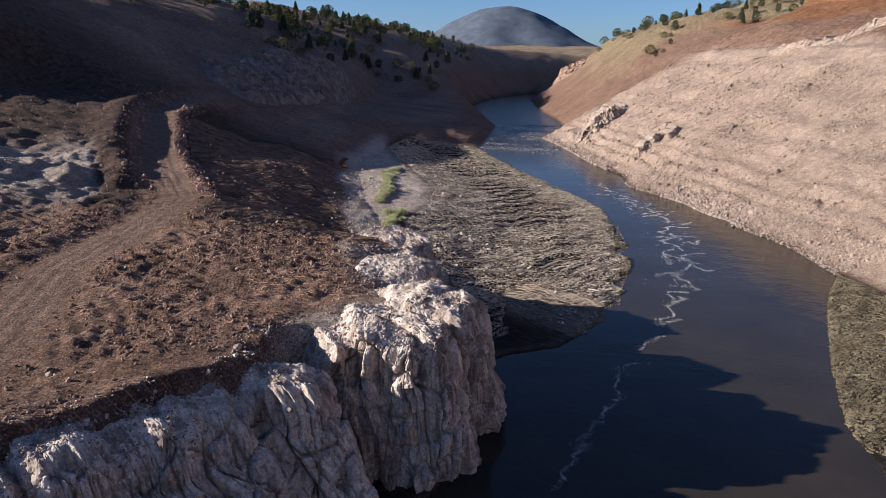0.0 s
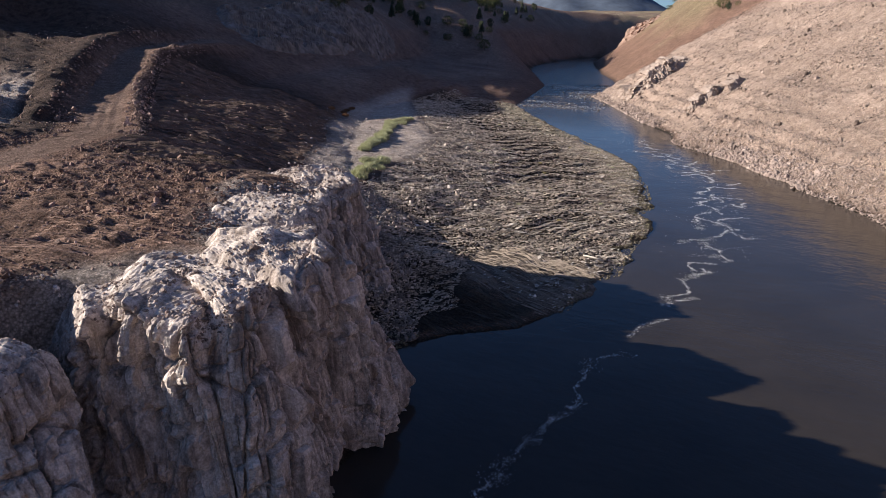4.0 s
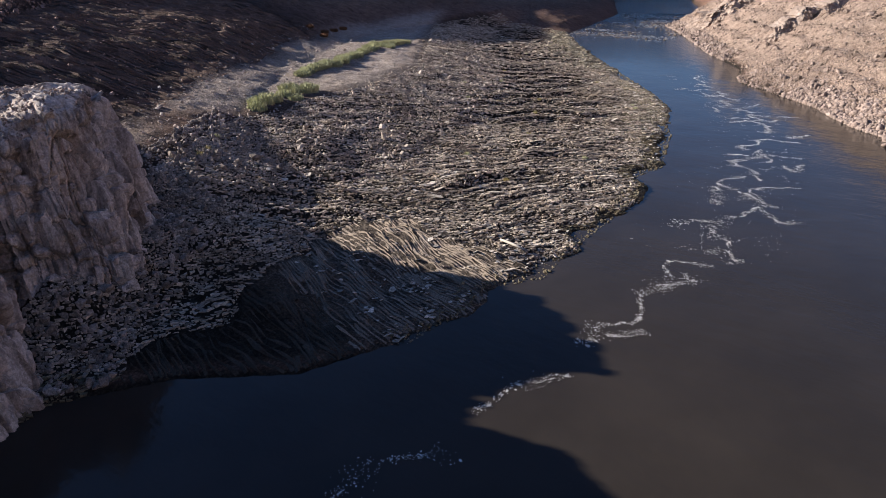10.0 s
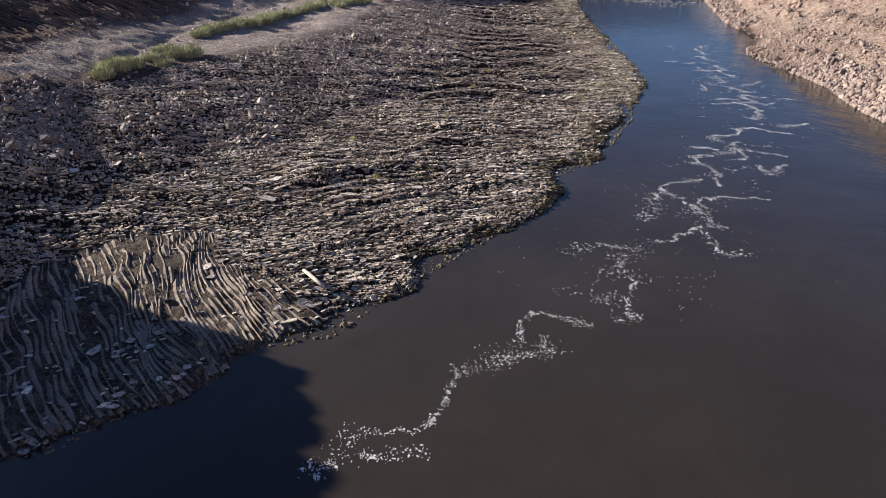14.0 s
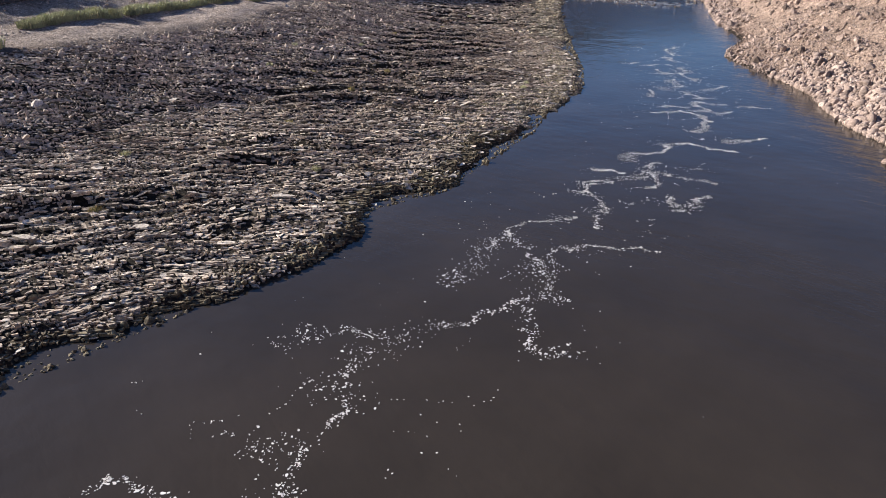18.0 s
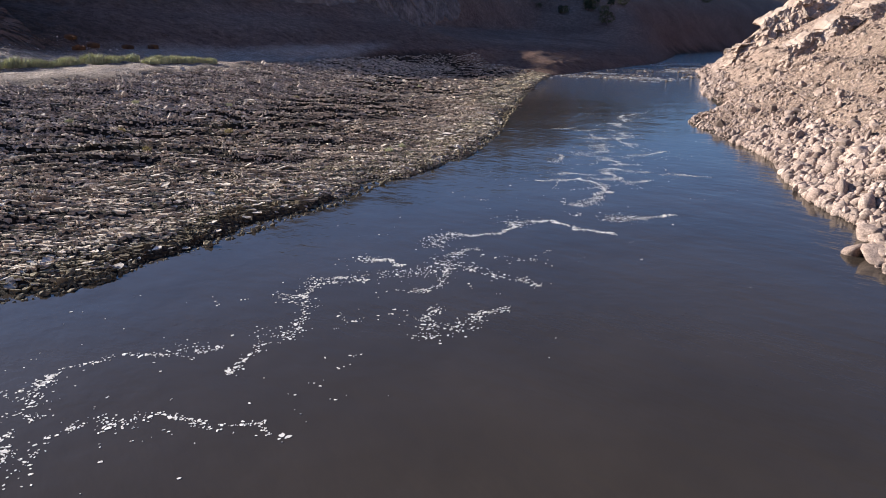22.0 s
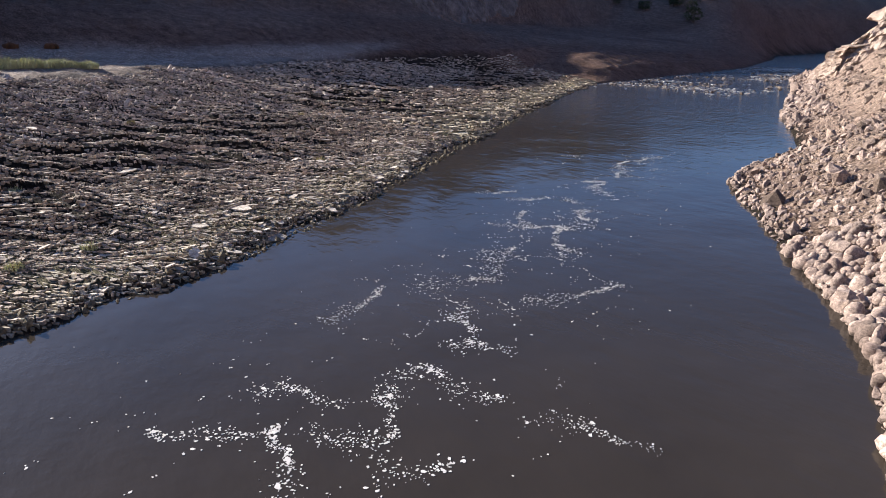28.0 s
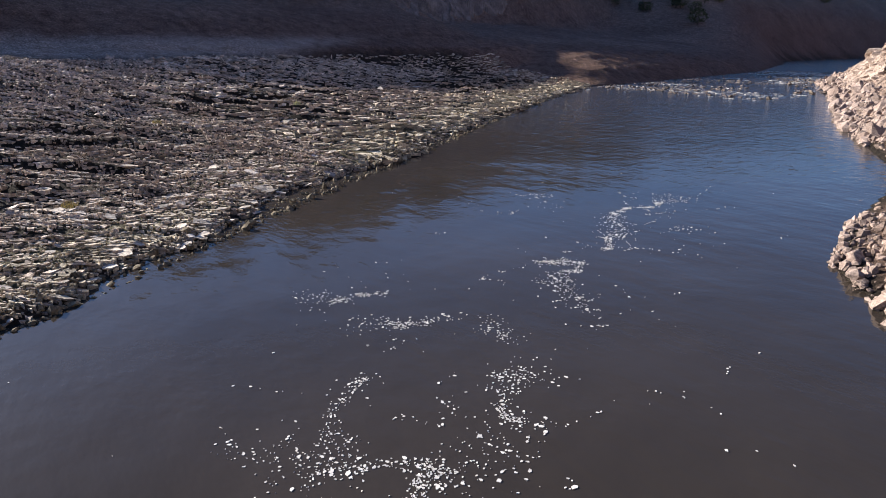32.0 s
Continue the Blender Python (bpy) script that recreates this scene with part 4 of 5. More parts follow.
MUD_FLAKE = stone_material("pale_mud_flake", (0.36, 0.31, 0.255), (0.50, 0.435, 0.365), (0.62, 0.55, 0.47), 0.9, bump=0.35, vary=0.4)
base, vs, fs = 0, [], []
for k, (v, f) in enumerate(PLATES):
    sel = (kind == k) & ~own
    v, f = repeat(v, f, turn_places(px[sel], py[sel], pz[sel] + sz[sel], sx[sel], sy[sel], sz[sel], yaw[sel], 0.2, -0.1))
    vs.append(v)
    fs.append(f + base)
    base += len(v)
tagged(new("mud_flakes", raw_mesh("mud_flakes", np.concatenate(vs), np.concatenate(fs), MUD_FLAKE)), "thin pale flakes of curled dried mud", "mud", kind="stuff")

for k, (v, f) in enumerate(PLATES):
    sel = np.where((kind == k) & own)[0]
    shared = raw_mesh("mud_plate", v, f, MUD_FLAKE)
    for i in sel:
        ob = part("mud_plate", shared, ground)
        ob.matrix_basis = Matrix.LocRotScale((px[i], py[i], pz[i] + sz[i]), Euler((rng.normal(0, 0.17), rng.normal(0, 0.17), yaw[i])), (sx[i], sy[i], sz[i]))


# ---- larger pale slabs and clods lying on the bar ----
SLABS = [(-17.1, 121.6), (-22.0, 140.8), (-20.2, 82.4), (-44.3, 115.9), (-50.1, 142.4), (-56.8, 187.0), (-42.3, 163.8), (-33.3, 139.3), (-29.0, 133.0), (-36.5, 146.0), (-25.1, 110.5), (-13.5, 92.0), (-16.0, 87.0), (-11.5, 100.0), (-27.0, 127.0), (-40.0, 131.0), (-47.0, 152.0)]
slab_base = [plate_shape(8, 90 + i) for i in range(3)]
slab_meshes = [raw_mesh("mud_slab", v, f, MUD_FLAKE) for v, f in slab_base]
for i, (x, y) in enumerate(SLABS):
    ob = new("mud_slab", slab_meshes[i % 3])
    ob.matrix_basis = Matrix.LocRotScale((x, y, float(height(x, y)) + 0.12), Euler((rng.normal(0, 0.07), rng.normal(0, 0.07), radians(57) + rng.normal(0, 0.4))), (rng.uniform(0.5, 1.0), rng.uniform(0.22, 0.42), 0.05))
    tagged(ob, "broad pale slab of dried mud lying on the bar", "mud slab", "slabs on the mud bar")


# ---- boulders and rubble of the right bank ----
ROCKS = [ico(3, i + 1, 0.4, 0.85) for i in range(8)]
RUBBLE = [ico(2, i + 60, 0.35, 0.95) for i in range(6)]
PEBBLES = [ico(1, i + 30, 0.35, 0.75) for i in range(6)]
rock_meshes = [raw_mesh("boulder", v, f, BOULDER_ROCK, True) for v, f in ROCKS]


def shore_points(line, lo_y, hi_y, count, near, far, power=1.6):
    """Places between two distances inland of a shore, denser near the water."""
    p, q = on_line(between(line, lo_y, hi_y), count)
    d = near + (far - near) * rng.uniform(0, 1, len(p)) ** power
    return p[:, 0] + q[:, 1] * d, p[:, 1] - q[:, 0] * d


bx, by = shore_points(RIGHT_FOOT, 128, 174, 285, 0.0, 6.5, 1.9)
bx, by = np.r_[bx, 15.0, 15.4, -12.4], np.r_[by, 136.3, 139.6, 179.8]
bz = height(bx, by)
bs = np.clip(np.exp(rng.normal(-1.45, 0.42, len(bx))), 0.16, 0.8)
bs[-3:] = (0.62, 0.4, 0.4)
for i in range(len(bx)):
    ob = new("boulder", rock_meshes[i % 8])
    ob.matrix_basis = Matrix.LocRotScale((bx[i], by[i], max(bz[i], -0.05) + 0.25 * bs[i]), Euler((rng.uniform(-0.5, 0.5), rng.uniform(-0.5, 0.5), rng.uniform(0, 6.28))), (bs[i] * rng.uniform(0.85, 1.25), bs[i], bs[i] * rng.uniform(0.75, 1.0)))
    tagged(ob, "large pinkish-tan angular boulder on the rubble bank" if bs[i] > 0.5 else "pinkish-tan angular stone on the rubble bank", "boulder", "boulders on the bank")


def stones(name, xs, ys, sizes, shapes, material, label, sink=0.2, flat=1.0):
    zs = np.maximum(height(xs, ys), -0.05)
    which = rng.integers(0, len(shapes), len(xs))
    base, vs, fs = 0, [], []
    for k, (v, f) in enumerate(shapes):
        s = which == k
        m = turn_places(xs[s], ys[s], zs[s] + sink * sizes[s], sizes[s] * rng.uniform(0.8, 1.35, s.sum()), sizes[s], sizes[s] * rng.uniform(0.75, 1.15, s.sum()) * flat, rng.uniform(0, 6.28, s.sum()), 0.5)
        v2, f2 = repeat(v, f, m)
        vs.append(v2)
        fs.append(f2 + base)
        base += len(v2)
    return tagged(new(name, raw_mesh(name, np.concatenate(vs), np.concatenate(fs), material, shapes is RUBBLE)), label, "stones", kind="stuff")


x1, y1 = shore_points(RIGHT_FOOT, 126, 173, 3600, 0.0, 5.5, 1.7)
stones("rubble", x1, y1, np.exp(rng.normal(-1.95, 0.42, len(x1))), RUBBLE, BOULDER_ROCK, "tan broken rubble along the waterline")
x1, y1 = shore_points(RIGHT_FOOT, 108, 190, 9000, -0.1, 13, 1.5)
stones("rubble", x1, y1, np.exp(rng.normal(-2.25, 0.45, len(x1))), PEBBLES, BOULDER_ROCK, "small tan stones between the boulders")
x1, y1 = shore_points(RIGHT_FOOT, 100, 320, 30000, 0.2, 64, 1.1)
# scree darker than the slope: the stones' small shadows are put into their colour
SCREE = stone_material("scree_stone_shadow_tone", (0.14, 0.098, 0.077), (0.25, 0.185, 0.148), (0.44, 0.35, 0.295), 1.4, bump=0.5, vary=0.5)
stones("scree", x1, y1, np.exp(rng.normal(-2.2, 0.55, len(x1))), PEBBLES, SCREE, "loose stones scattered down the slope, dark as specks of shadow", 0.1)
x1, y1 = shore_points(RIGHT_FOOT, 216, 312, 3000, -0.2, 4, 1.6)
stones("rubble", x1, y1, np.exp(rng.normal(-1.45, 0.45, len(x1))), PEBBLES, BOULDER_ROCK, "tan shore stones below the rock outcrops")
x1, y1 = rng.uniform(-150, -14, 19000), rng.uniform(-2, 122, 19000)
d1, r1 = side_distance(BROW, x1, y1), np.abs(side_distance(ROAD, x1, y1))
ok = (d1 > 5) & (r1 > 3.2)
x1, y1 = x1[ok], y1[ok]
stones("field_stones", x1, y1, np.exp(rng.normal(-2.7, 0.55, len(x1))), PEBBLES, RED_STONE, "reddish stones and clods strewn over the plateau", 0.1)
x1, y1 = rng.uniform(-78, -16, 22000), rng.uniform(-4, 52, 22000)
d1, r1 = side_distance(BROW, x1, y1), np.abs(side_distance(ROAD, x1, y1))
ok = (d1 > 3.5) & (r1 > 4) & (fbm(x1 / 6, y1 / 6, 3, 143) > -0.3)
stones("earth_clods", x1[ok], y1[ok], np.exp(rng.normal(-2.55, 0.5, ok.sum())), PEBBLES, RED_EARTH, "dark red clods of churned earth on the plateau", 0.05)
p, q = on_line(ROAD, 1600, 0.42, 0.86)
side = np.where(rng.uniform(0, 1, len(p)) < 0.65, -1, 1) * rng.uniform(3.4, 7.2, len(p))
stones("road_spoil", p[:, 0] - q[:, 1] * side, p[:, 1] + q[:, 0] * side, np.exp(rng.normal(-2.0, 0.5, len(p))), PEBBLES, RED_STONE, "reddish spoil stones heaped along the dirt road", 0.1)
x1, y1 = rng.uniform(-50, -14, 26000), rng.uniform(-10, 62, 26000)
d1 = side_distance(BROW, x1, y1)
ok = (d1 > 1.0) & (d1 < 5 + 2 * fbm(x1 / 5, y1 / 5, 2, 127))
CLOD = stone_material("pale_crumbled_rock", (0.31, 0.245, 0.205), (0.47, 0.385, 0.33), (0.61, 0.515, 0.445), 1.2, bump=0.5, vary=0.35)
stones("rim_rubble", x1[ok], y1[ok], np.exp(rng.normal(-2.95, 0.55, ok.sum())), PEBBLES, CLOD, "pale crumbled rock along the cliff top", 0.3)
spots = CAP[rng.integers(0, len(CAP), 9000)]
spots = spots[fbm(spots[:, 0] / 2.5, spots[:, 1] / 2.5, 2, 129) > -0.3]
s1 = np.exp(rng.normal(-2.75, 0.5, len(spots)))
m = turn_places(spots[:, 0], spots[:, 1], spots[:, 2] + 0.02, s1 * 1.2, s1, s1 * 0.8, rng.uniform(0, 6.28, len(s1)), 0.4)
v, f = repeat(*PEBBLES[1], m)
tagged(new("cap_rubble", raw_mesh("cap_rubble", v, f, BOULDER_ROCK)), "pinkish crumbled stones on top of the cliff", "stones", kind="stuff")
x1, y1 = rng.uniform(-95, -28, 16000), rng.uniform(46, 150, 16000)
d1 = side_distance(BROW, x1, y1)
ok = (d1 > -5) & (d1 < 9) & (rng.uniform(0, 1, len(x1)) < np.where(y1 < 85, 1.0, 0.45))
stones("bench_rubble", x1[ok], y1[ok], np.exp(rng.normal(-2.75, 0.6, ok.sum())), PEBBLES, CLOD, "pale broken stones strewn over the bench", 0.2)
x1, y1 = rng.uniform(-52, -16, 16000), rng.uniform(42, 80, 16000)
d1 = side_distance(BROW, x1, y1)
ok = (d1 < 0.5) & (d1 > -7 - 3 * fbm(x1 / 4, y1 / 4, 2, 117)) & (left_distance(x1, y1) > 0.5)
TALUS = stone_material("grey_talus_stone", (0.14, 0.112, 0.094), (0.26, 0.213, 0.182), (0.42, 0.35, 0.305), 1.2, bump=0.5, vary=0.35)
stones("talus_stones", x1[ok], y1[ok], np.exp(rng.normal(-2.1, 0.45, ok.sum())), PEBBLES, TALUS, "grey broken stones strewn below the cliff", 0.2)
# the left bank lies on the other side of its line
p, q = on_line(between(LEFT_SHORE, 64, 236), 4000)
MUD_CLOD = stone_material("brown_grey_mud_clod", (0.30, 0.245, 0.20), (0.46, 0.385, 0.315), (0.62, 0.535, 0.45), 1.0, bump=0.4, vary=0.3)
d1 = np.where(np.arange(len(p)) % 2, 30, 36) + rng.uniform(-5, 9, len(p))
x1, y1 = p[:, 0] - q[:, 1] * d1, p[:, 1] + q[:, 0] * d1
ok = side_distance(BROW, x1, y1) < -2
stones("clods", x1[ok], y1[ok], np.exp(rng.normal(-1.95, 0.4, ok.sum())), PEBBLES, MUD_CLOD, "brown-grey clods of dried mud below the bench", 0.05, 0.6)
d1 = rng.uniform(0, 1, len(p)) ** 2 * 1.6 - 0.5
x1, y1 = p[:3800, 0] - q[:3800, 1] * d1[:3800], p[:3800, 1] + q[:3800, 0] * d1[:3800]
stones("shore_clods", x1, y1, np.exp(rng.normal(-2.7, 0.45, len(x1))), PEBBLES, MUD_WET, "damp brown clods along the waterline", 0.3)

# stones of the rapids
x1, y1 = rng.uniform(-112, -52, 5200), rng.uniform(252, 380, 5200)
ok = (left_distance(x1, y1) < 0) & (side_distance(RIGHT_SHORE, x1, y1) > 0) & (fbm(x1 / 9, y1 / 14, 3, 151) > -0.35)
x1, y1 = x1[ok], y1[ok]
s1 = np.exp(rng.normal(-1.25, 0.35, len(x1)))
m = turn_places(x1, y1, np.full(len(x1), -0.05), s1 * 1.3, s1, s1 * 0.55, rng.uniform(0, 6.28, len(x1)), 0.2)
v, f = repeat(*PEBBLES[0], m)
tagged(new("rapids_stones", raw_mesh("rapids_stones", v, f, RIVER_STONE)), "brown cobbles breaking the shallow rapids", "stones", kind="stuff")


# ---- plough ridges and wheel tracks ----
def earth_ridges(name, centre, radii, span, share, tall, half, material, label, seed):
    """Low ridges of turned earth on arcs round a far centre, broken off where the soil changes."""
    vs, fs, base = [], [], 0
    for k, r in enumerate(radii):
        a = np.arange(span[0], span[1], 0.35 / r)
        rr = r + 1.1 * fbm(a * r / 9, a * 0 + 0.12 * r, 3, seed)
        x, y = centre[0] + rr * np.cos(a), centre[1] + rr * np.sin(a)
        dx, dy = np.cos(a), np.sin(a)
        keep = share(x, y, k)
        w = half * (0.7 + 0.5 * value_noise(a * r / 1.3, a * 0 + k, seed + 3))
        h = tall * (0.75 + 0.6 * value_noise(a * r / 0.8, a * 0 + k, seed + 4))
        z = height(x, y)
        strip = np.stack([np.stack([x - dx * w, y - dy * w, z - 0.03], -1), np.stack([x, y, z + h], -1), np.stack([x + dx * w, y + dy * w, z - 0.03], -1)], 1)
        i = np.where(keep[:-1] & keep[1:])[0] * 3
        if len(i):
            quads = np.stack([np.stack([i, i + 1, i + 4, i + 3], -1), np.stack([i + 1, i + 2, i + 5, i + 4], -1)], 1).reshape(-1, 4)
            vs.append(strip.reshape(-1, 3))
            fs.append(quads + base)
            base += len(strip) * 3
    return tagged(new(name, raw_mesh(name, np.concatenate(vs), np.concatenate(fs), material)), label, "earth", kind="stuff")


MUD_COVE = stone_material("black_brown_mud", (0.035, 0.028, 0.021), (0.058, 0.046, 0.035), (0.085, 0.069, 0.053), 1.0, bump=0.4)
PLOUGHED = stone_material("ploughed_brown_earth", (0.09, 0.058, 0.044), (0.16, 0.104, 0.078), (0.27, 0.178, 0.134), 1.2, bump=0.7)
TRACK = stone_material("red_track_earth", (0.16, 0.092, 0.066), (0.27, 0.165, 0.12), (0.40, 0.25, 0.182), 1.2, bump=0.7)


def ploughed(x, y, k):
    return (land(x, y, False)[1]["field"] > 0.5) & (fbm(x / 4, y / 4, 2, 191 + k % 7) > -0.55)


def tracked(x, y, k):
    soils = land(x, y, False)[1]
    return (soils["red"] > 0.6) & (soils["road"] < 0.3) & (fbm(x / 14, y / 14, 2, 211 + k // 5) > -0.1)


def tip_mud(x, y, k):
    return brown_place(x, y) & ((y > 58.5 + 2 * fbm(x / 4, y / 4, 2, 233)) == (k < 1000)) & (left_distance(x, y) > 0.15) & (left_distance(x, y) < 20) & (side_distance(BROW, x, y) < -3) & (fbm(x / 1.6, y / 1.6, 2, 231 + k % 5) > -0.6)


earth_ridges("mud_ridges", (4.8, 127.6), np.arange(44, 72, 0.30), (-2.35, -1.45), tip_mud, 0.085, 0.17, MUD_BROWN, "long wavy ridges of smooth brown drying mud", 621)
# south of about y 58 the ridges take a darker mud colour
earth_ridges("mud_ridges", (4.8, 127.6), np.arange(58, 92, 0.38), (-2.35, -1.45), lambda x, y, k: tip_mud(x, y, k + 1000), 0.06, 0.2, MUD_COVE, "black-brown mud ridges in the cove below the cliff", 631)
earth_ridges("plough_ridges", (-15, 10), np.arange(40, 152, 0.66), (1.65, 2.75), ploughed, 0.2, 0.26, PLOUGHED, "curved furrow ridges of dark ploughed earth", 601)
earth_ridges("wheel_tracks", (-10, -35), np.arange(36, 96, 0.5), (1.6, 2.8), tracked, 0.04, 0.15, TRACK, "curved wheel tracks pressed into red earth", 611)


# ---- rock outcrops ----
def outcrop(name, foot, rise, depth, material, label, seed, columns=220, levels=46, lean=0.55, relief=0.065):
    """A rough face of rock swept along a line on the slope, with a broken top that runs back into the hill."""
    s = np.linspace(0, 1, columns)
    p, total = along(foot, s * along(foot, 0)[1])
    way = np.gradient(p, axis=0)
    way /= np.linalg.norm(way, axis=1, keepdims=True)
    out = np.stack([way[:, 1], -way[:, 0]], -1)
    v = np.linspace(-0.25, 1.5, levels)
    U, V = np.meshgrid(s * total, v, indexing="ij")
    k = total / 10
    tall = rise * (0.25 + 0.75 * smooth(0, 0.16, s) * smooth(1, 0.8, s)) * (0.85 + 0.22 * fbm(s * total / (0.6 * rise), s * 0, 3, seed))
    top = np.clip(V - 1, 0, 1)
    Z = land(p[:, 0], p[:, 1], False)[0][:, None] + np.clip(V, -0.25, 1) * tall[:, None] + 0.15 * top * tall[:, None]
    unit = relief * rise
    push = unit * (1.6 * value_noise(U / (rise * 0.8), V, seed + 1) - 1.5 * smooth(0.3, 0, np.abs(value_noise(U / (rise * 0.28), V * 0.8, seed + 2))) + 0.25 * fbm(U / (rise * 0.06), V * 14, 2, seed + 7))
    space = np.concatenate([p[:, None] - out[:, None] * (np.clip(V, 0, 1) * lean * rise + top * 2 * depth)[..., None], Z[..., None]], -1)
    push = push + unit * (2.6 * shards(space, (rise * 0.3, rise * 0.3, rise * 0.45), seed + 3, 1.2)[0] + 1.3 * shards(space, (rise * 0.12, rise * 0.12, rise * 0.16), seed + 5, 1.2)[0])
    push = push * smooth(1.3, 0.95, V) - np.clip(V, 0, 1) * lean * rise - top * 2 * depth
    Z = Z + 0.05 * rise * fbm(U / (rise * 0.2), V * 6, 3, seed + 9) * smooth(0.7, 1, V)
    grid = np.concatenate([p[:, None] + out[:, None] * push[..., None], Z[..., None]], -1)
    return tagged(new(name, sheet_mesh(name, grid, material, False)), label, "rock outcrop")


outcrop("rock_outcrop", [(-60, 296), (-51, 276), (-44, 266), (-37, 268), (-30, 274), (-24, 283)], 6.0, 6, OUTCROP_ROCK, "pale pink craggy rock headland above the river", 201)
outcrop("rock_outcrop", [(-19, 215), (-13.5, 213), (-9, 217), (-6, 222)], 2.6, 3, OUTCROP_ROCK, "low pale rock ledge on the tan slope", 221, 120, 36)
outcrop("rock_outcrop", [(-6, 214), (-3.5, 213), (-1.5, 216), (0, 220)], 2.4, 3, OUTCROP_ROCK, "small pale rock knob on the tan slope", 231, 90, 36)
outcrop("rock_outcrop", [(22, 262), (33, 250), (44, 240), (58, 236), (76, 226), (100, 206)], 3.0, 5, OUTCROP_ROCK, "white and pink rock ledge high on the slope", 241)


def rock_patch(line, reach, label, seed):
    """Bare columnar rock standing proud of a hillside above a line."""
    u = np.linspace(0, 1, 300)
    p, total = along(line, u * along(line, 0)[1])
    way = np.gradient(p, axis=0)
    for c in (0, 1):
        way[:, c] = np.convolve(np.pad(way[:, c], 40, mode="edge"), np.ones(81) / 81, "valid")
    way /= np.linalg.norm(way, axis=1, keepdims=True)
    inland = np.stack([-way[:, 1], way[:, 0]], -1)
    v = np.linspace(-0.05, 1, 90)
    U, V = np.meshgrid(u * total, v * reach, indexing="ij")
    xy = p[:, None] + inland[:, None] * V[..., None]
    flat = np.stack([U + 0.3 * V + 1.5 * fbm(U / 9, V / 9, 2, seed), V, 0 * U], -1)
    h1, e1 = shards(flat, (6, 16, 9), seed + 1, 1.0)
    h2, e2 = shards(flat, (2.2, 5, 9), seed + 9, 1.0)
    tall = reach * (0.55 + 0.45 * np.sin(np.pi * np.clip(u * 1.15, 0, 1)))[:, None] * (1 + 0.2 * fbm(U / 16, U * 0, 2, seed + 5))
    mask = smooth(-0.04, 0.06, V / reach) * smooth(tall, tall * 0.7, V) * smooth(0, 0.1, u)[:, None] * smooth(1, 0.88, u)[:, None]
    up = 2.4 * mask + mask * (3.6 * h1 + 1.9 * h2 - 0.8 * smooth(0.1, 0, e1) - 0.4 * smooth(0.1, 0, e2)) - 1.2 * (1 - mask)
    z = land(xy[..., 0], xy[..., 1], False)[0] + up
    grid = np.concatenate([xy, z[..., None]], -1)
    return tagged(new("rock_outcrop", sheet_mesh("rock_outcrop", grid, GREY_ROCK, False)), label, "rock outcrop")


rock_patch([(-146, 168), (-151, 198), (-155, 228), (-167, 265), (-182, 312), (-192, 338)], 42, "dark grey columnar rock outcrop on the shaded hill", 251)
outcrop("rock_outcrop", [(-98, 640), (-128, 652), (-147, 690), (-140, 740)][::-1], 16, 12, RED_STONE, "dark red rock spur at the river bend", 261, 120, 36)


# ---- drifting foam ----
FOAM_UP = [
    [(-3.7, 24.2), (-2.5, 30.4), (-2.4, 36), (-1.0, 40.0), (-0.1, 43.2), (-1.1, 46.4), (-1.1, 50.8), (1.0, 53.1)],
    [(0.8, 57.2), (1.3, 60.4), (3.5, 63.0)], [(2.1, 66.8), (4.6, 69.8), (5.4, 71.0)], [(3.3, 66.7), (2.4, 69.5), (4.7, 71.9), (3.2, 76.5), (6.1, 80.3)],
    [(4.0, 77.9), (4.6, 79.3), (3.0, 81.5), (3.4, 83.5), (5.1, 83.5), (6.5, 83.8)], [(5.7, 79.9), (4.7, 81.1)],
    [(5.4, 86.1), (6.0, 87.7), (7.8, 86.1), (7.0, 85.4)], [(4.5, 89.5), (4.6, 90.4), (5.4, 90.5), (6.4, 88.5)],
]
FOAM_MID = [
    [(4.5, 91.2), (4.1, 93.4), (4.7, 95.7), (6.1, 98.9), (6.3, 101.5), (7.6, 101.9)], [(6.6, 100.1), (8.0, 97.9), (9.4, 97.5), (10.5, 98.5)],
    [(0.7, 90.8), (2.0, 92.9), (2.9, 94.5)], [(1.0, 105.9), (3.7, 105.1), (5.4, 102.5)], [(2.6, 99.2), (1.8, 103.4), (0.9, 107.4), (2.8, 110.9)],
    [(4.8, 110.1), (2.7, 114.4), (0.5, 114.8), (1.4, 119.0), (3.5, 122.6), (6.3, 122.4)], [(6.3, 102.0), (4.5, 106.4), (5.8, 108.1), (8.6, 109.5)],
    [(-0.2, 115.9), (-0.1, 117.4), (1.4, 118.2)], [(3.6, 118.6), (4.0, 119.7), (3.8, 120.7), (1.9, 122.5), (2.0, 124.7)],
]
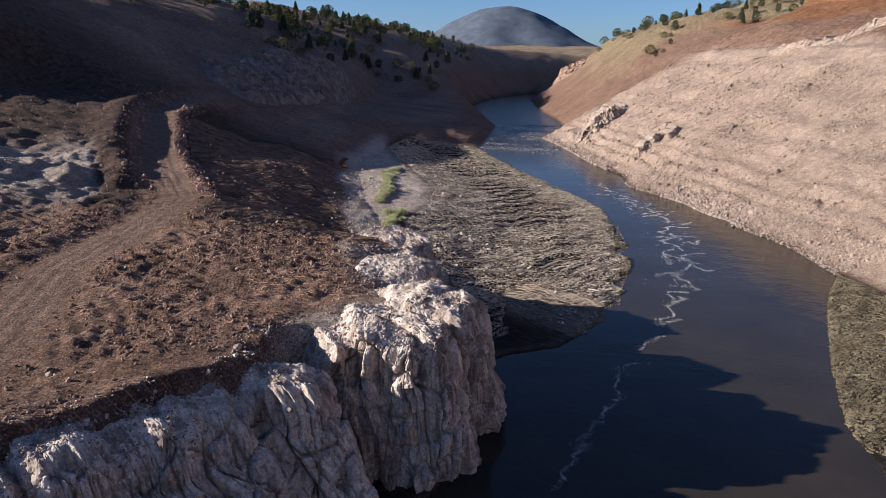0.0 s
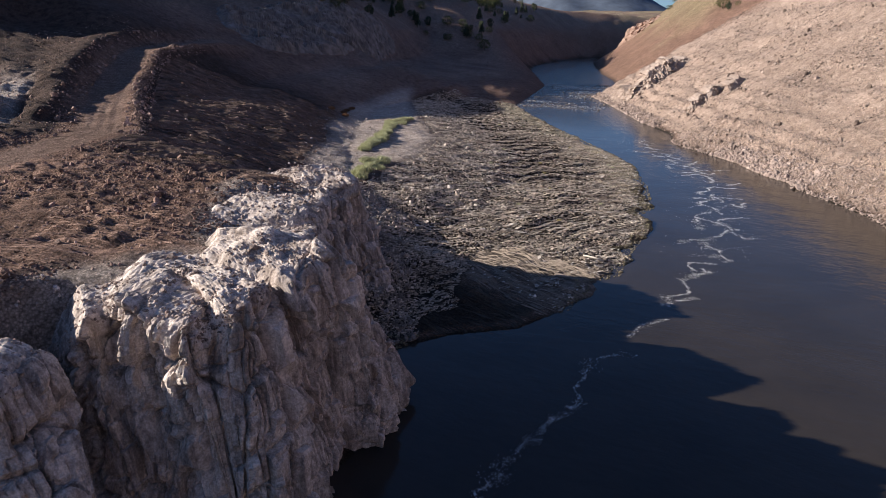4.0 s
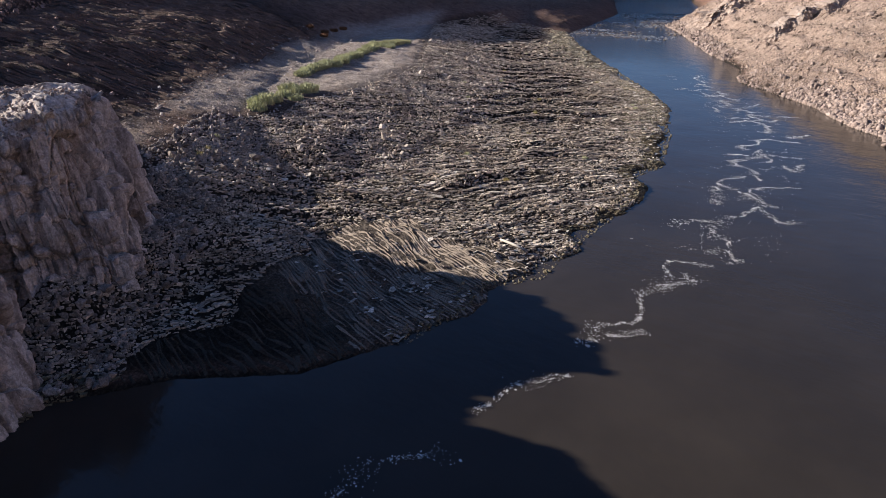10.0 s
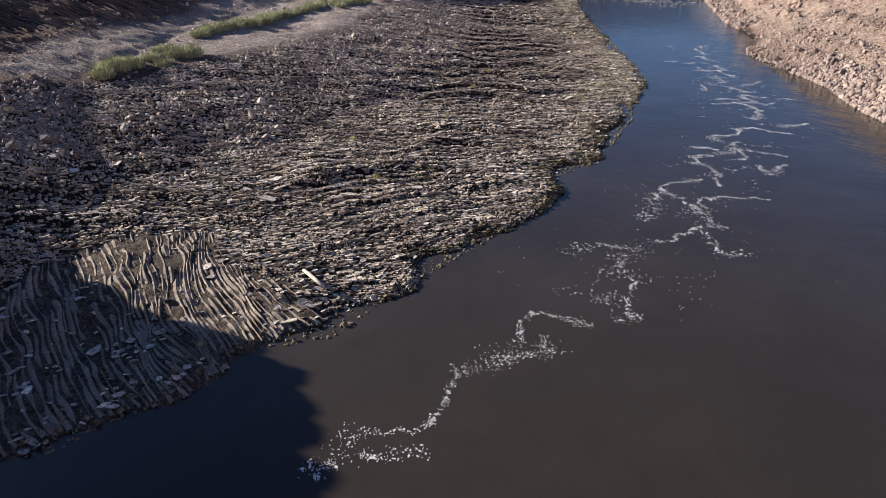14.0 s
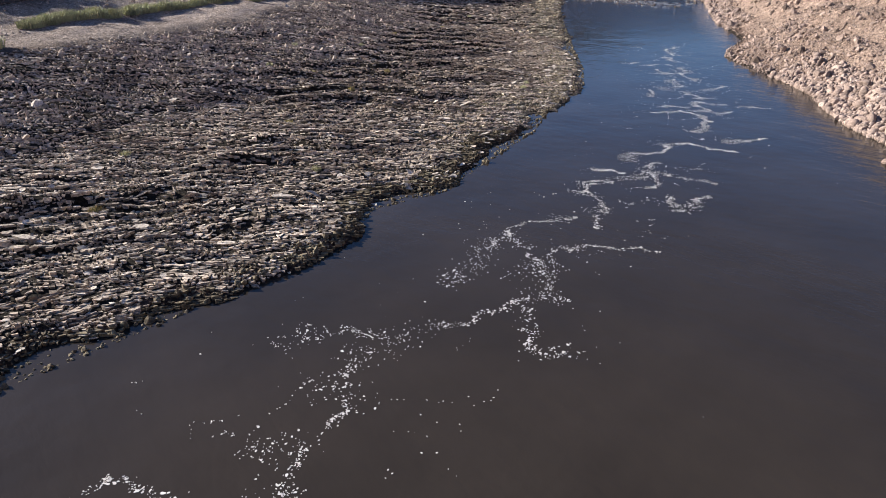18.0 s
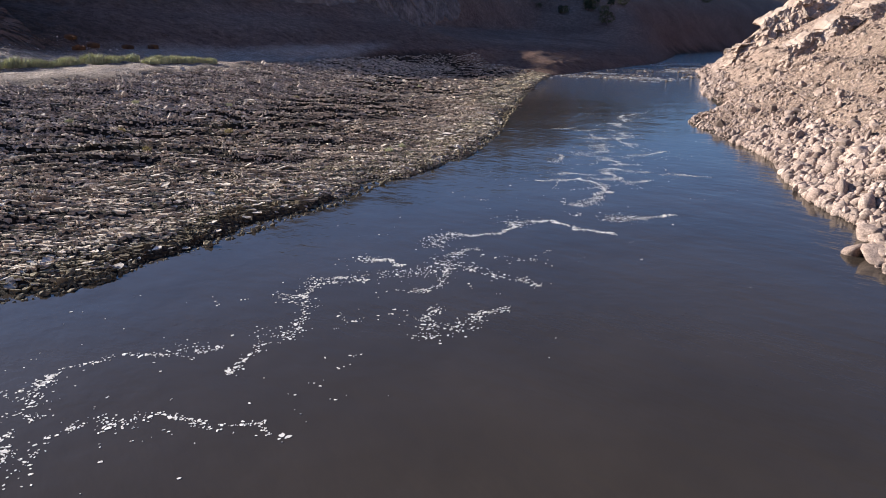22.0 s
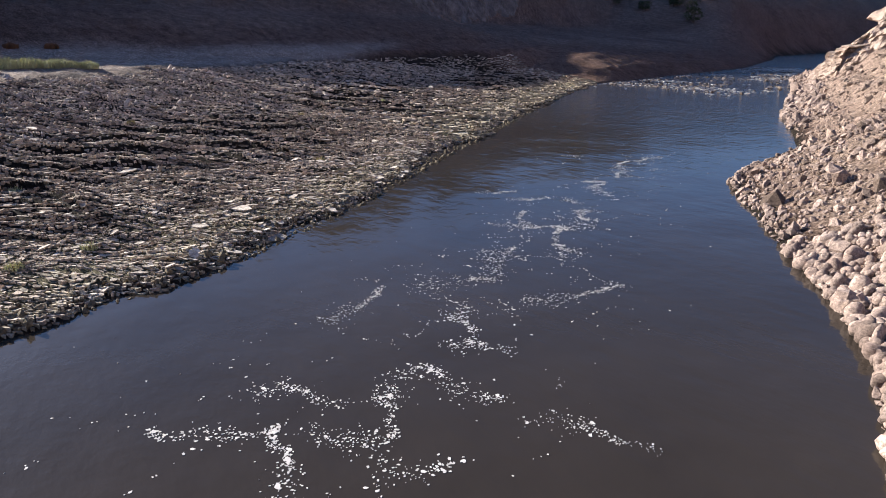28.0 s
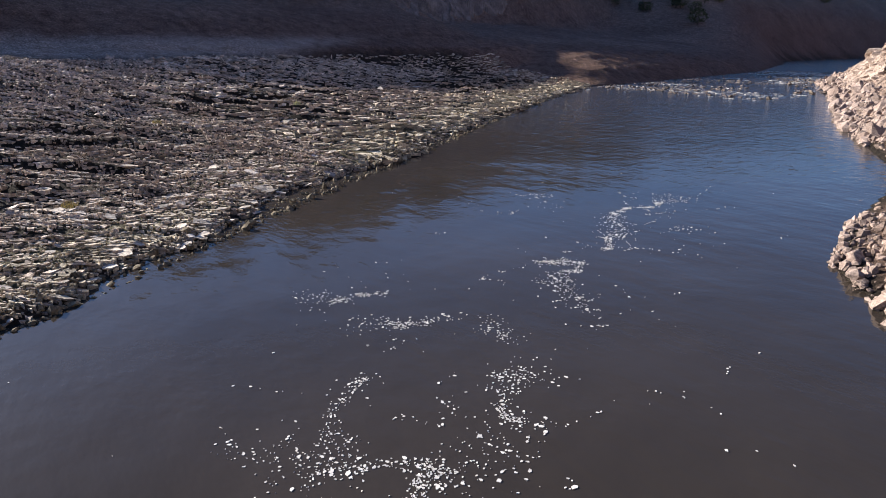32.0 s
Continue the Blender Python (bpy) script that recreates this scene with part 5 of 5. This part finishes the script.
FOAM_DOWN = [
    [(-0.8, 119.7), (0, 120.9), (1.2, 120.6)], [(-0.4, 123.7), (-0.7, 125.5), (1.0, 127.2), (0, 129.7), (1.5, 131.3), (3.3, 130.7), (5.5, 131.3)],
    [(7.2, 116.4), (6.0, 117.9)], [(7.1, 117.7), (7.7, 119.6)], [(0.5, 135.2), (0.1, 139.9), (-3.7, 142.3), (-5.4, 139.4)], [(3.7, 133.5), (5.7, 136.9)],
    [(-2.7, 142.4), (-1.8, 143.1), (-1.9, 144.2), (-3.0, 145.0), (-3.7, 146.1)], [(-0.7, 143.2), (-0.1, 143.9), (0.2, 144.7)], [(-2.7, 146.8), (-1.4, 147.7)],
    [(-5.2, 149.0), (-3.3, 149.5)], [(-7.4, 150.9), (-4.9, 149.4)], [(-6.0, 142.5), (-4.3, 144.2)], [(-4.3, 146.1), (-4.6, 147.1), (-3.4, 147.3)],
]
FOAM_END = [
    [(-10.0, 150.9), (-9.1, 152.6), (-8.8, 154.2), (-11.3, 155.8), (-11.3, 157.2)], [(-9.0, 146.3), (-9.9, 148.5), (-10.7, 149.4)],
    [(-14.6, 159.4), (-12.6, 162.1), (-8.5, 158.1)], [(0.2, 148.0), (2.3, 149.3)], [(-5.7, 153.1), (-5.3, 157.6)],
    [(-13.4, 160.0), (-14.6, 161.1), (-15.7, 162.5)], [(-11.9, 161.8), (-12.2, 163.0), (-13.1, 164.4), (-14.1, 165.5), (-13.6, 166.4)],
    [(-18.3, 164.1), (-17.5, 166.5)], [(-16.8, 166.7), (-15.6, 166.5)], [(-20.9, 163.7), (-20.2, 166.2)], [(-19.3, 171.4), (-18.3, 173.2), (-17.5, 170.9), (-15.8, 170.0)],
    [(-18.9, 175.1), (-22.1, 179.5), (-22.4, 184.8)],
]
flake = plate_shape(5, 300)
fx, fy, fs = [], [], []
for line in FOAM_UP + FOAM_MID + FOAM_DOWN + FOAM_END:
    total = along(line, 0)[1]
    n1 = int(total * (44 if line in FOAM_UP else 40 if line in FOAM_MID else 74))
    s = rng.uniform(-0.02, 1.02, n1) * total
    p = along(line, s)[0]
    wide = 0.10 + 0.42 * np.clip(value_noise(s / 1.4, s * 0 + total, 160) + 0.3, 0, 1)
    wob = 0.4 * fbm(s / 1.3, s * 0 + 7 * total, 3, 161)
    sway = 0.45 * fbm(s / 1.0, s * 0 + 3 * total, 3, 165)
    fx.append(p[:, 0] + rng.normal(0, 1, n1) * wide + wob)
    fy.append(p[:, 1] + rng.normal(0, 1, n1) * wide * 0.8 + sway)
    fs.append(np.exp(rng.normal(-3.65 if line in FOAM_UP else -3.8 if line in FOAM_END else -3.6, 0.45, n1)))
# thin branching threads between the trails
p, q = on_line([(4, 85), (3, 110), (0, 135), (-7, 152), (-16, 168), (-28, 188)], 90000)
wide = rng.normal(0, 3.0, len(p))
x1, y1 = p[:, 0] + q[:, 1] * wide, p[:, 1] - q[:, 0] * wide
thread = np.abs(fbm(x1 / 2.6, y1 / 2.6, 4, 163))
ok = (thread < 0.035) & (fbm(x1 / 4.5, y1 / 4.5, 2, 167) > np.where(y1 > 140, -0.25, 0.0)) & (rng.uniform(0, 1, len(x1)) < 0.6)
ok |= rng.uniform(0, 1, len(x1)) < 0.002
fx.append(x1[ok])
fy.append(y1[ok])
fs.append(np.exp(rng.normal(-3.6, 0.42, ok.sum())))
fx, fy, fs = np.concatenate(fx), np.concatenate(fy), np.concatenate(fs)
ok = (left_distance(fx, fy) < -0.6) & (side_distance(RIGHT_SHORE, fx, fy) > 0.6)
fx, fy, fs = fx[ok], fy[ok], fs[ok] * (1 - 0.2 * smooth(130, 152, fy[ok]))
m = turn_places(fx, fy, np.full(len(fx), 0.006), fs * 1.25, fs * 0.8, np.full(len(fx), 0.012), rng.uniform(0, 6.28, len(fx)), 0.0)
v, f = repeat(*flake, m)
tagged(new("foam", raw_mesh("foam", v, f, FOAM)), "white foam flecks drifting in winding trails on the river", "foam", kind="stuff")
# broken white water of the rapids
x1, y1 = rng.uniform(-112, -52, 5000), rng.uniform(248, 372, 5000)
ok = (left_distance(x1, y1) < -1) & (side_distance(RIGHT_SHORE, x1, y1) > 1) & (fbm(x1 / 14, y1 / 6, 3, 155) > 0.15)
x1, y1 = x1[ok], y1[ok]
m = turn_places(x1, y1, np.full(len(x1), 0.01), rng.uniform(0.2, 0.6, len(x1)), rng.uniform(0.06, 0.16, len(x1)), np.full(len(x1), 0.05), radians(20) + rng.normal(0, 0.25, len(x1)), 0.02)
v, f = repeat(*flake, m)
tagged(new("white_water", raw_mesh("white_water", v, f, FOAM)), "white broken water over the shallow rapids", "foam", kind="stuff")


# ---- plants ----
def blades(count, reach, tall, width, seed, lean=0.5):
    """Thin leaning leaves that rise from a patch of ground."""
    r = np.random.default_rng(seed)
    a, d = r.uniform(0, 6.28, count), reach * np.sqrt(r.uniform(0, 1, count))
    bx, by = np.cos(a) * d, np.sin(a) * d
    h = tall * r.uniform(0.45, 1.05, count) * (1 - 0.35 * d / reach)
    la, ll = r.uniform(0, 6.28, count), lean * h * r.uniform(0.2, 1.0, count)
    w = width * r.uniform(0.7, 1.3, count)
    wa = r.uniform(0, 6.28, count)
    wx, wy = np.cos(wa) * w, np.sin(wa) * w
    p0 = np.stack([bx - wx, by - wy, 0 * h - 0.05], -1)
    p1 = np.stack([bx + wx, by + wy, 0 * h - 0.05], -1)
    m0 = np.stack([bx + 0.4 * np.cos(la) * ll + wx, by + 0.4 * np.sin(la) * ll + wy, 0.6 * h], -1)
    m1 = np.stack([bx + 0.4 * np.cos(la) * ll - wx, by + 0.4 * np.sin(la) * ll - wy, 0.6 * h], -1)
    tip = np.stack([bx + np.cos(la) * ll, by + np.sin(la) * ll, h], -1)
    v = np.stack([p0, p1, m0, m1, tip], 1).reshape(-1, 3)
    i = np.arange(count)[:, None] * 5
    f = np.concatenate([i + [0, 1, 2], i + [0, 2, 3], i + [3, 2, 4]])
    return v, f


def make_plant(name, reach, tall, count, seed, leaf, label, group, width=0.025):
    base = tagged(new(name), label, "shrub" if "shrub" in name else "grass", group)
    part("foliage", raw_mesh("foliage", *blades(count, reach, tall, width, seed), leaf), base)
    part("stems", raw_mesh("stems", *blades(count // 8, reach * 0.6, tall * 0.8, 0.012, seed + 1, 0.25), STEM), base)
    return base


willows = [make_plant("willow_shrub", 1.2, 1.3 + 0.25 * i, 520, 400 + i, LEAF, "yellow-green willow shrub on the pale bench", "willows on the bench", 0.03) for i in range(3)]
WILLOW_ROWS = [[(-50, 85.5), (-51.5, 90.5), (-54.5, 97)], [(-60.5, 104), (-64, 112), (-69.5, 124.6), (-76.7, 142.3), (-79, 152)]]
first = True
for line, n1 in zip(WILLOW_ROWS, (12, 44)):
    s = np.linspace(0, 1, n1) * along(line, 0)[1]
    p = along(line, s)[0] + rng.normal(0, 0.75, (n1, 2))
    for i in range(n1):
        x, y = p[i]
        place = Matrix.LocRotScale((x, y, float(height(x, y))), Euler((0, 0, rng.uniform(0, 6.28))), None)
        if i < 3 and first:
            willows[i].matrix_basis = place
            continue
        k = rng.uniform(0.55, 1.05)
        c = copy_thing(willows[i % 3], place)
        c.scale = (k * 1.2, k * 1.2, k)
    first = False
rusty = [make_plant("rusty_shrub", 0.9, 1.0, 380, 420, RUST, "rust-orange dry shrub at the foot of the slope", "rusty shrubs", 0.03)]
RUSTY = [(-93.6, 137.1), (-88.8, 136.5), (-96.8, 150.9), (-91.5, 139.5), (-95, 146)]
for i, (x, y) in enumerate(RUSTY):
    place = Matrix.LocRotScale((x, y, float(height(x, y))), Euler((0, 0, i)), None)
    if i:
        copy_thing(rusty[0], place)
    else:
        rusty[0].matrix_basis = place
tufts = [make_plant("grass_tuft", 0.35, 0.5, 90, 430 + i, (DRY_GRASS, LEAF)[i % 2], ("dry straw grass tuft on the mud bar", "small green grass tuft on the mud bar")[i % 2], "grass tufts", 0.012) for i in range(2)]
TUFTS = [(-25.1, 110.6), (-14.1, 104.7), (-37.1, 122.8), (-33.3, 139.4), (-40, 71), (-42.5, 74), (-38.8, 69.2), (-21.7, 141), (-30, 122), (-41, 120), (-34, 131), (-45, 137), (-52, 150), (-26, 97), (-17, 91), (-47, 128), (-60, 170), (-66, 185), (-36, 160), (-20, 138)]
for i, (x, y) in enumerate(TUFTS):
    place = Matrix.LocRotScale((x, y, float(height(x, y)) + 0.05), Euler((0, 0, i)), None)
    if i > 1:
        copy_thing(tufts[i % 2], place)
    else:
        tufts[i].matrix_basis = place


# ---- a bleached log on the bar ----
def taper_tube(points, radii, sides=9):
    pts = [Vector(p) for p in points]
    v, f = [], []
    for i, (p, r) in enumerate(zip(pts, radii)):
        d = (pts[min(i + 1, len(pts) - 1)] - pts[max(i - 1, 0)]).normalized()
        a = d.cross(Vector((0.3, 0.2, 1)) if abs(d.z) < 0.9 else Vector((1, 0, 0))).normalized()
        b = d.cross(a)
        v += [p + (a * math.cos(2 * math.pi * k / sides) + b * math.sin(2 * math.pi * k / sides)) * r for k in range(sides)]
    for i in range(len(pts) - 1):
        for k in range(sides):
            j = (k + 1) % sides
            f.append([i * sides + k, i * sides + j, (i + 1) * sides + j, (i + 1) * sides + k])
    f += [list(range(sides))[::-1], [(len(pts) - 1) * sides + k for k in range(sides)]]
    return np.array([x[:] for x in v]), f


lz = float(height(-8.1, 76.5)) + 0.22
v, f = taper_tube([(-9.3, 76.75, lz + 0.02), (-8.6, 76.6, lz + 0.05), (-7.8, 76.4, lz + 0.04), (-6.9, 76.2, lz)], [0.09, 0.12, 0.12, 0.10])
tagged(new("driftwood_log", raw_mesh("driftwood_log", v, f, DRIFTWOOD, True)), "sun-bleached driftwood log lying on cracked mud", "log")


# ---- trees of the hills ----
def make_tree(name, tall, wide, leaf, seed, label, conical):
    r = random.Random(seed)
    tree = tagged(new(name), label, "tree", "trees on the hills")
    lean = (r.uniform(-0.2, 0.2), r.uniform(-0.2, 0.2))
    v, f = taper_tube([(0, 0, -0.4), (lean[0], lean[1], tall * 0.4), (lean[0] * 2, lean[1] * 2, tall * 0.9)], [0.22, 0.14, 0.04], 7)
    limbs, faces, base = [v], list(f), len(v)
    tips = []
    for i in range(9):
        z = tall * r.uniform(0.25, 0.8)
        a, d = i * 2.4, wide * r.uniform(0.4, 0.8) * ((1.1 - z / tall) if conical else 1)
        tip = (math.cos(a) * d, math.sin(a) * d, z + 0.3 * d)
        v, f = taper_tube([(0, 0, z), tip], [0.07, 0.02], 5)
        limbs.append(v)
        faces += [[k + base for k in face] for face in f]
        base += len(v)
        tips.append(tip)
    part("trunk", raw_mesh("trunk", np.concatenate(limbs), faces, BARK), tree)
    q = np.random.default_rng(seed)
    count = 280
    h = q.uniform(0.12, 1.0, count)
    reach = wide * ((1.05 - h) ** 0.7 if conical else np.sqrt(np.clip(1 - (2 * h - 1.05) ** 2, 0.02, 1))) * q.uniform(0.25, 1.0, count) ** 0.5
    a = q.uniform(0, 6.28, count)
    lump = 1 + 0.35 * np.sin(3 * a + seed) * np.sin(9 * h + seed)
    c = np.stack([np.cos(a) * reach * lump, np.sin(a) * reach * lump, h * tall], -1)
    sz = q.uniform(0.18, 0.42, count) * tall / 5
    quad = np.array([(-1, -0.5, 0), (1, -0.4, 0.2), (0.8, 0.6, -0.1), (-0.7, 0.6, 0.3), (0.1, 0, 0.8)])
    tri = np.array([(0, 1, 4), (1, 2, 4), (2, 3, 4), (3, 0, 4)])
    ya = q.uniform(0, 6.28, count)
    mm = np.zeros((count, 3, 4))
    mm[:, 0, 0], mm[:, 0, 1], mm[:, 1, 0], mm[:, 1, 1], mm[:, 2, 2] = np.cos(ya) * sz, -np.sin(ya) * sz, np.sin(ya) * sz, np.cos(ya) * sz, sz
    mm[:, 2, 0] = q.normal(0, 0.5, count) * sz
    mm[:, :, 3] = c
    part("crown", raw_mesh("crown", *repeat(quad, tri, mm), leaf), tree)
    return tree


TREES = [make_tree("juniper_tree", 6.5, 1.9, JUNIPER, 501, "dark green conical juniper on the hill", True), make_tree("juniper_tree", 5.0, 1.8, JUNIPER, 502, "dark green bushy juniper on the hill", False), make_tree("oak_tree", 6.0, 3.6, OAK, 503, "broad olive-green oak on the hillside", False), make_tree("scrub_oak", 3.2, 2.4, OAK, 504, "low olive scrub oak on the dry hillside", False)]


def plant_trees(xs, ys, picks):
    for x, y, z, k in zip(xs, ys, height(xs, ys).tolist(), picks):
        place = Matrix.LocRotScale((x, y, z), Euler((0, 0, rng.uniform(0, 6.28))), None)
        if not TREES[k].get("set"):
            TREES[k].matrix_basis = place
            TREES[k]["set"] = 1
            continue
        c = copy_thing(TREES[k], place)
        g = rng.uniform(0.7, 1.6)
        c.scale = (g, g, g)


x1, y1 = rng.uniform(-480, -150, 3000), rng.uniform(200, 800, 3000)
d1 = side_distance(BROW, x1, y1)
lim = np.where(y1 < 260, 120, np.where(y1 < 440, 84, 12))
ok = (d1 > lim) & (d1 < lim + 130) & (fbm(x1 / 60, y1 / 60, 2, 171) > -0.3)
x1, y1 = x1[ok][:330], y1[ok][:330]
plant_trees(x1, y1, rng.choice([0, 1, 2, 3], len(x1), p=[0.25, 0.2, 0.35, 0.2]))
x1, y1 = rng.uniform(-120, 320, 1500), rng.uniform(220, 900, 1500)
d1 = -side_distance(RIGHT_FOOT, x1, y1)
ok = (d1 > np.where(y1 > 300, 90, 118)) & (d1 < 280) & (fbm(x1 / 50, y1 / 50, 2, 173) > -0.05)
x1, y1 = x1[ok][:190], y1[ok][:190]
plant_trees(x1, y1, rng.choice([0, 1, 2, 3], len(x1), p=[0.25, 0.25, 0.15, 0.35]))
x1, y1 = rng.uniform(-330, -170, 1600), rng.uniform(430, 720, 1600)
d1 = left_distance(x1, y1)
ok = (d1 > 75) & (d1 < 150) & (fbm(x1 / 30, y1 / 30, 2, 175) > -0.1)
x1, y1 = x1[ok][:50], y1[ok][:50]
plant_trees(x1, y1, rng.choice([0, 1, 2, 3], len(x1), p=[0.4, 0.25, 0.1, 0.25]))
x1, y1 = rng.uniform(-130, 90, 900), rng.uniform(440, 800, 900)
d1 = -side_distance(RIGHT_FOOT, x1, y1)
ok = (d1 > 50) & (fbm(x1 / 40, y1 / 40, 2, 177) > 0.0)
x1, y1 = x1[ok][:90], y1[ok][:90]
plant_trees(x1, y1, rng.choice([1, 2, 3], len(x1), p=[0.3, 0.15, 0.55]))
for t1 in TREES:
    del t1["set"]


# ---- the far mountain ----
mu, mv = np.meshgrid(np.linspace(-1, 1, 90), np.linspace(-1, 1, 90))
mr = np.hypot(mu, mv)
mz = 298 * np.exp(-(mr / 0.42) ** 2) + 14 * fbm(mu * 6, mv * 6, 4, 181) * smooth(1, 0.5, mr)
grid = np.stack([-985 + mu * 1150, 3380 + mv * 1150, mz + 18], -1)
tagged(new("mountain", sheet_mesh("mountain", grid, MOUNTAIN)), "distant forested mountain, air haze put into its blue-grey colour", "mountain", kind="structure")
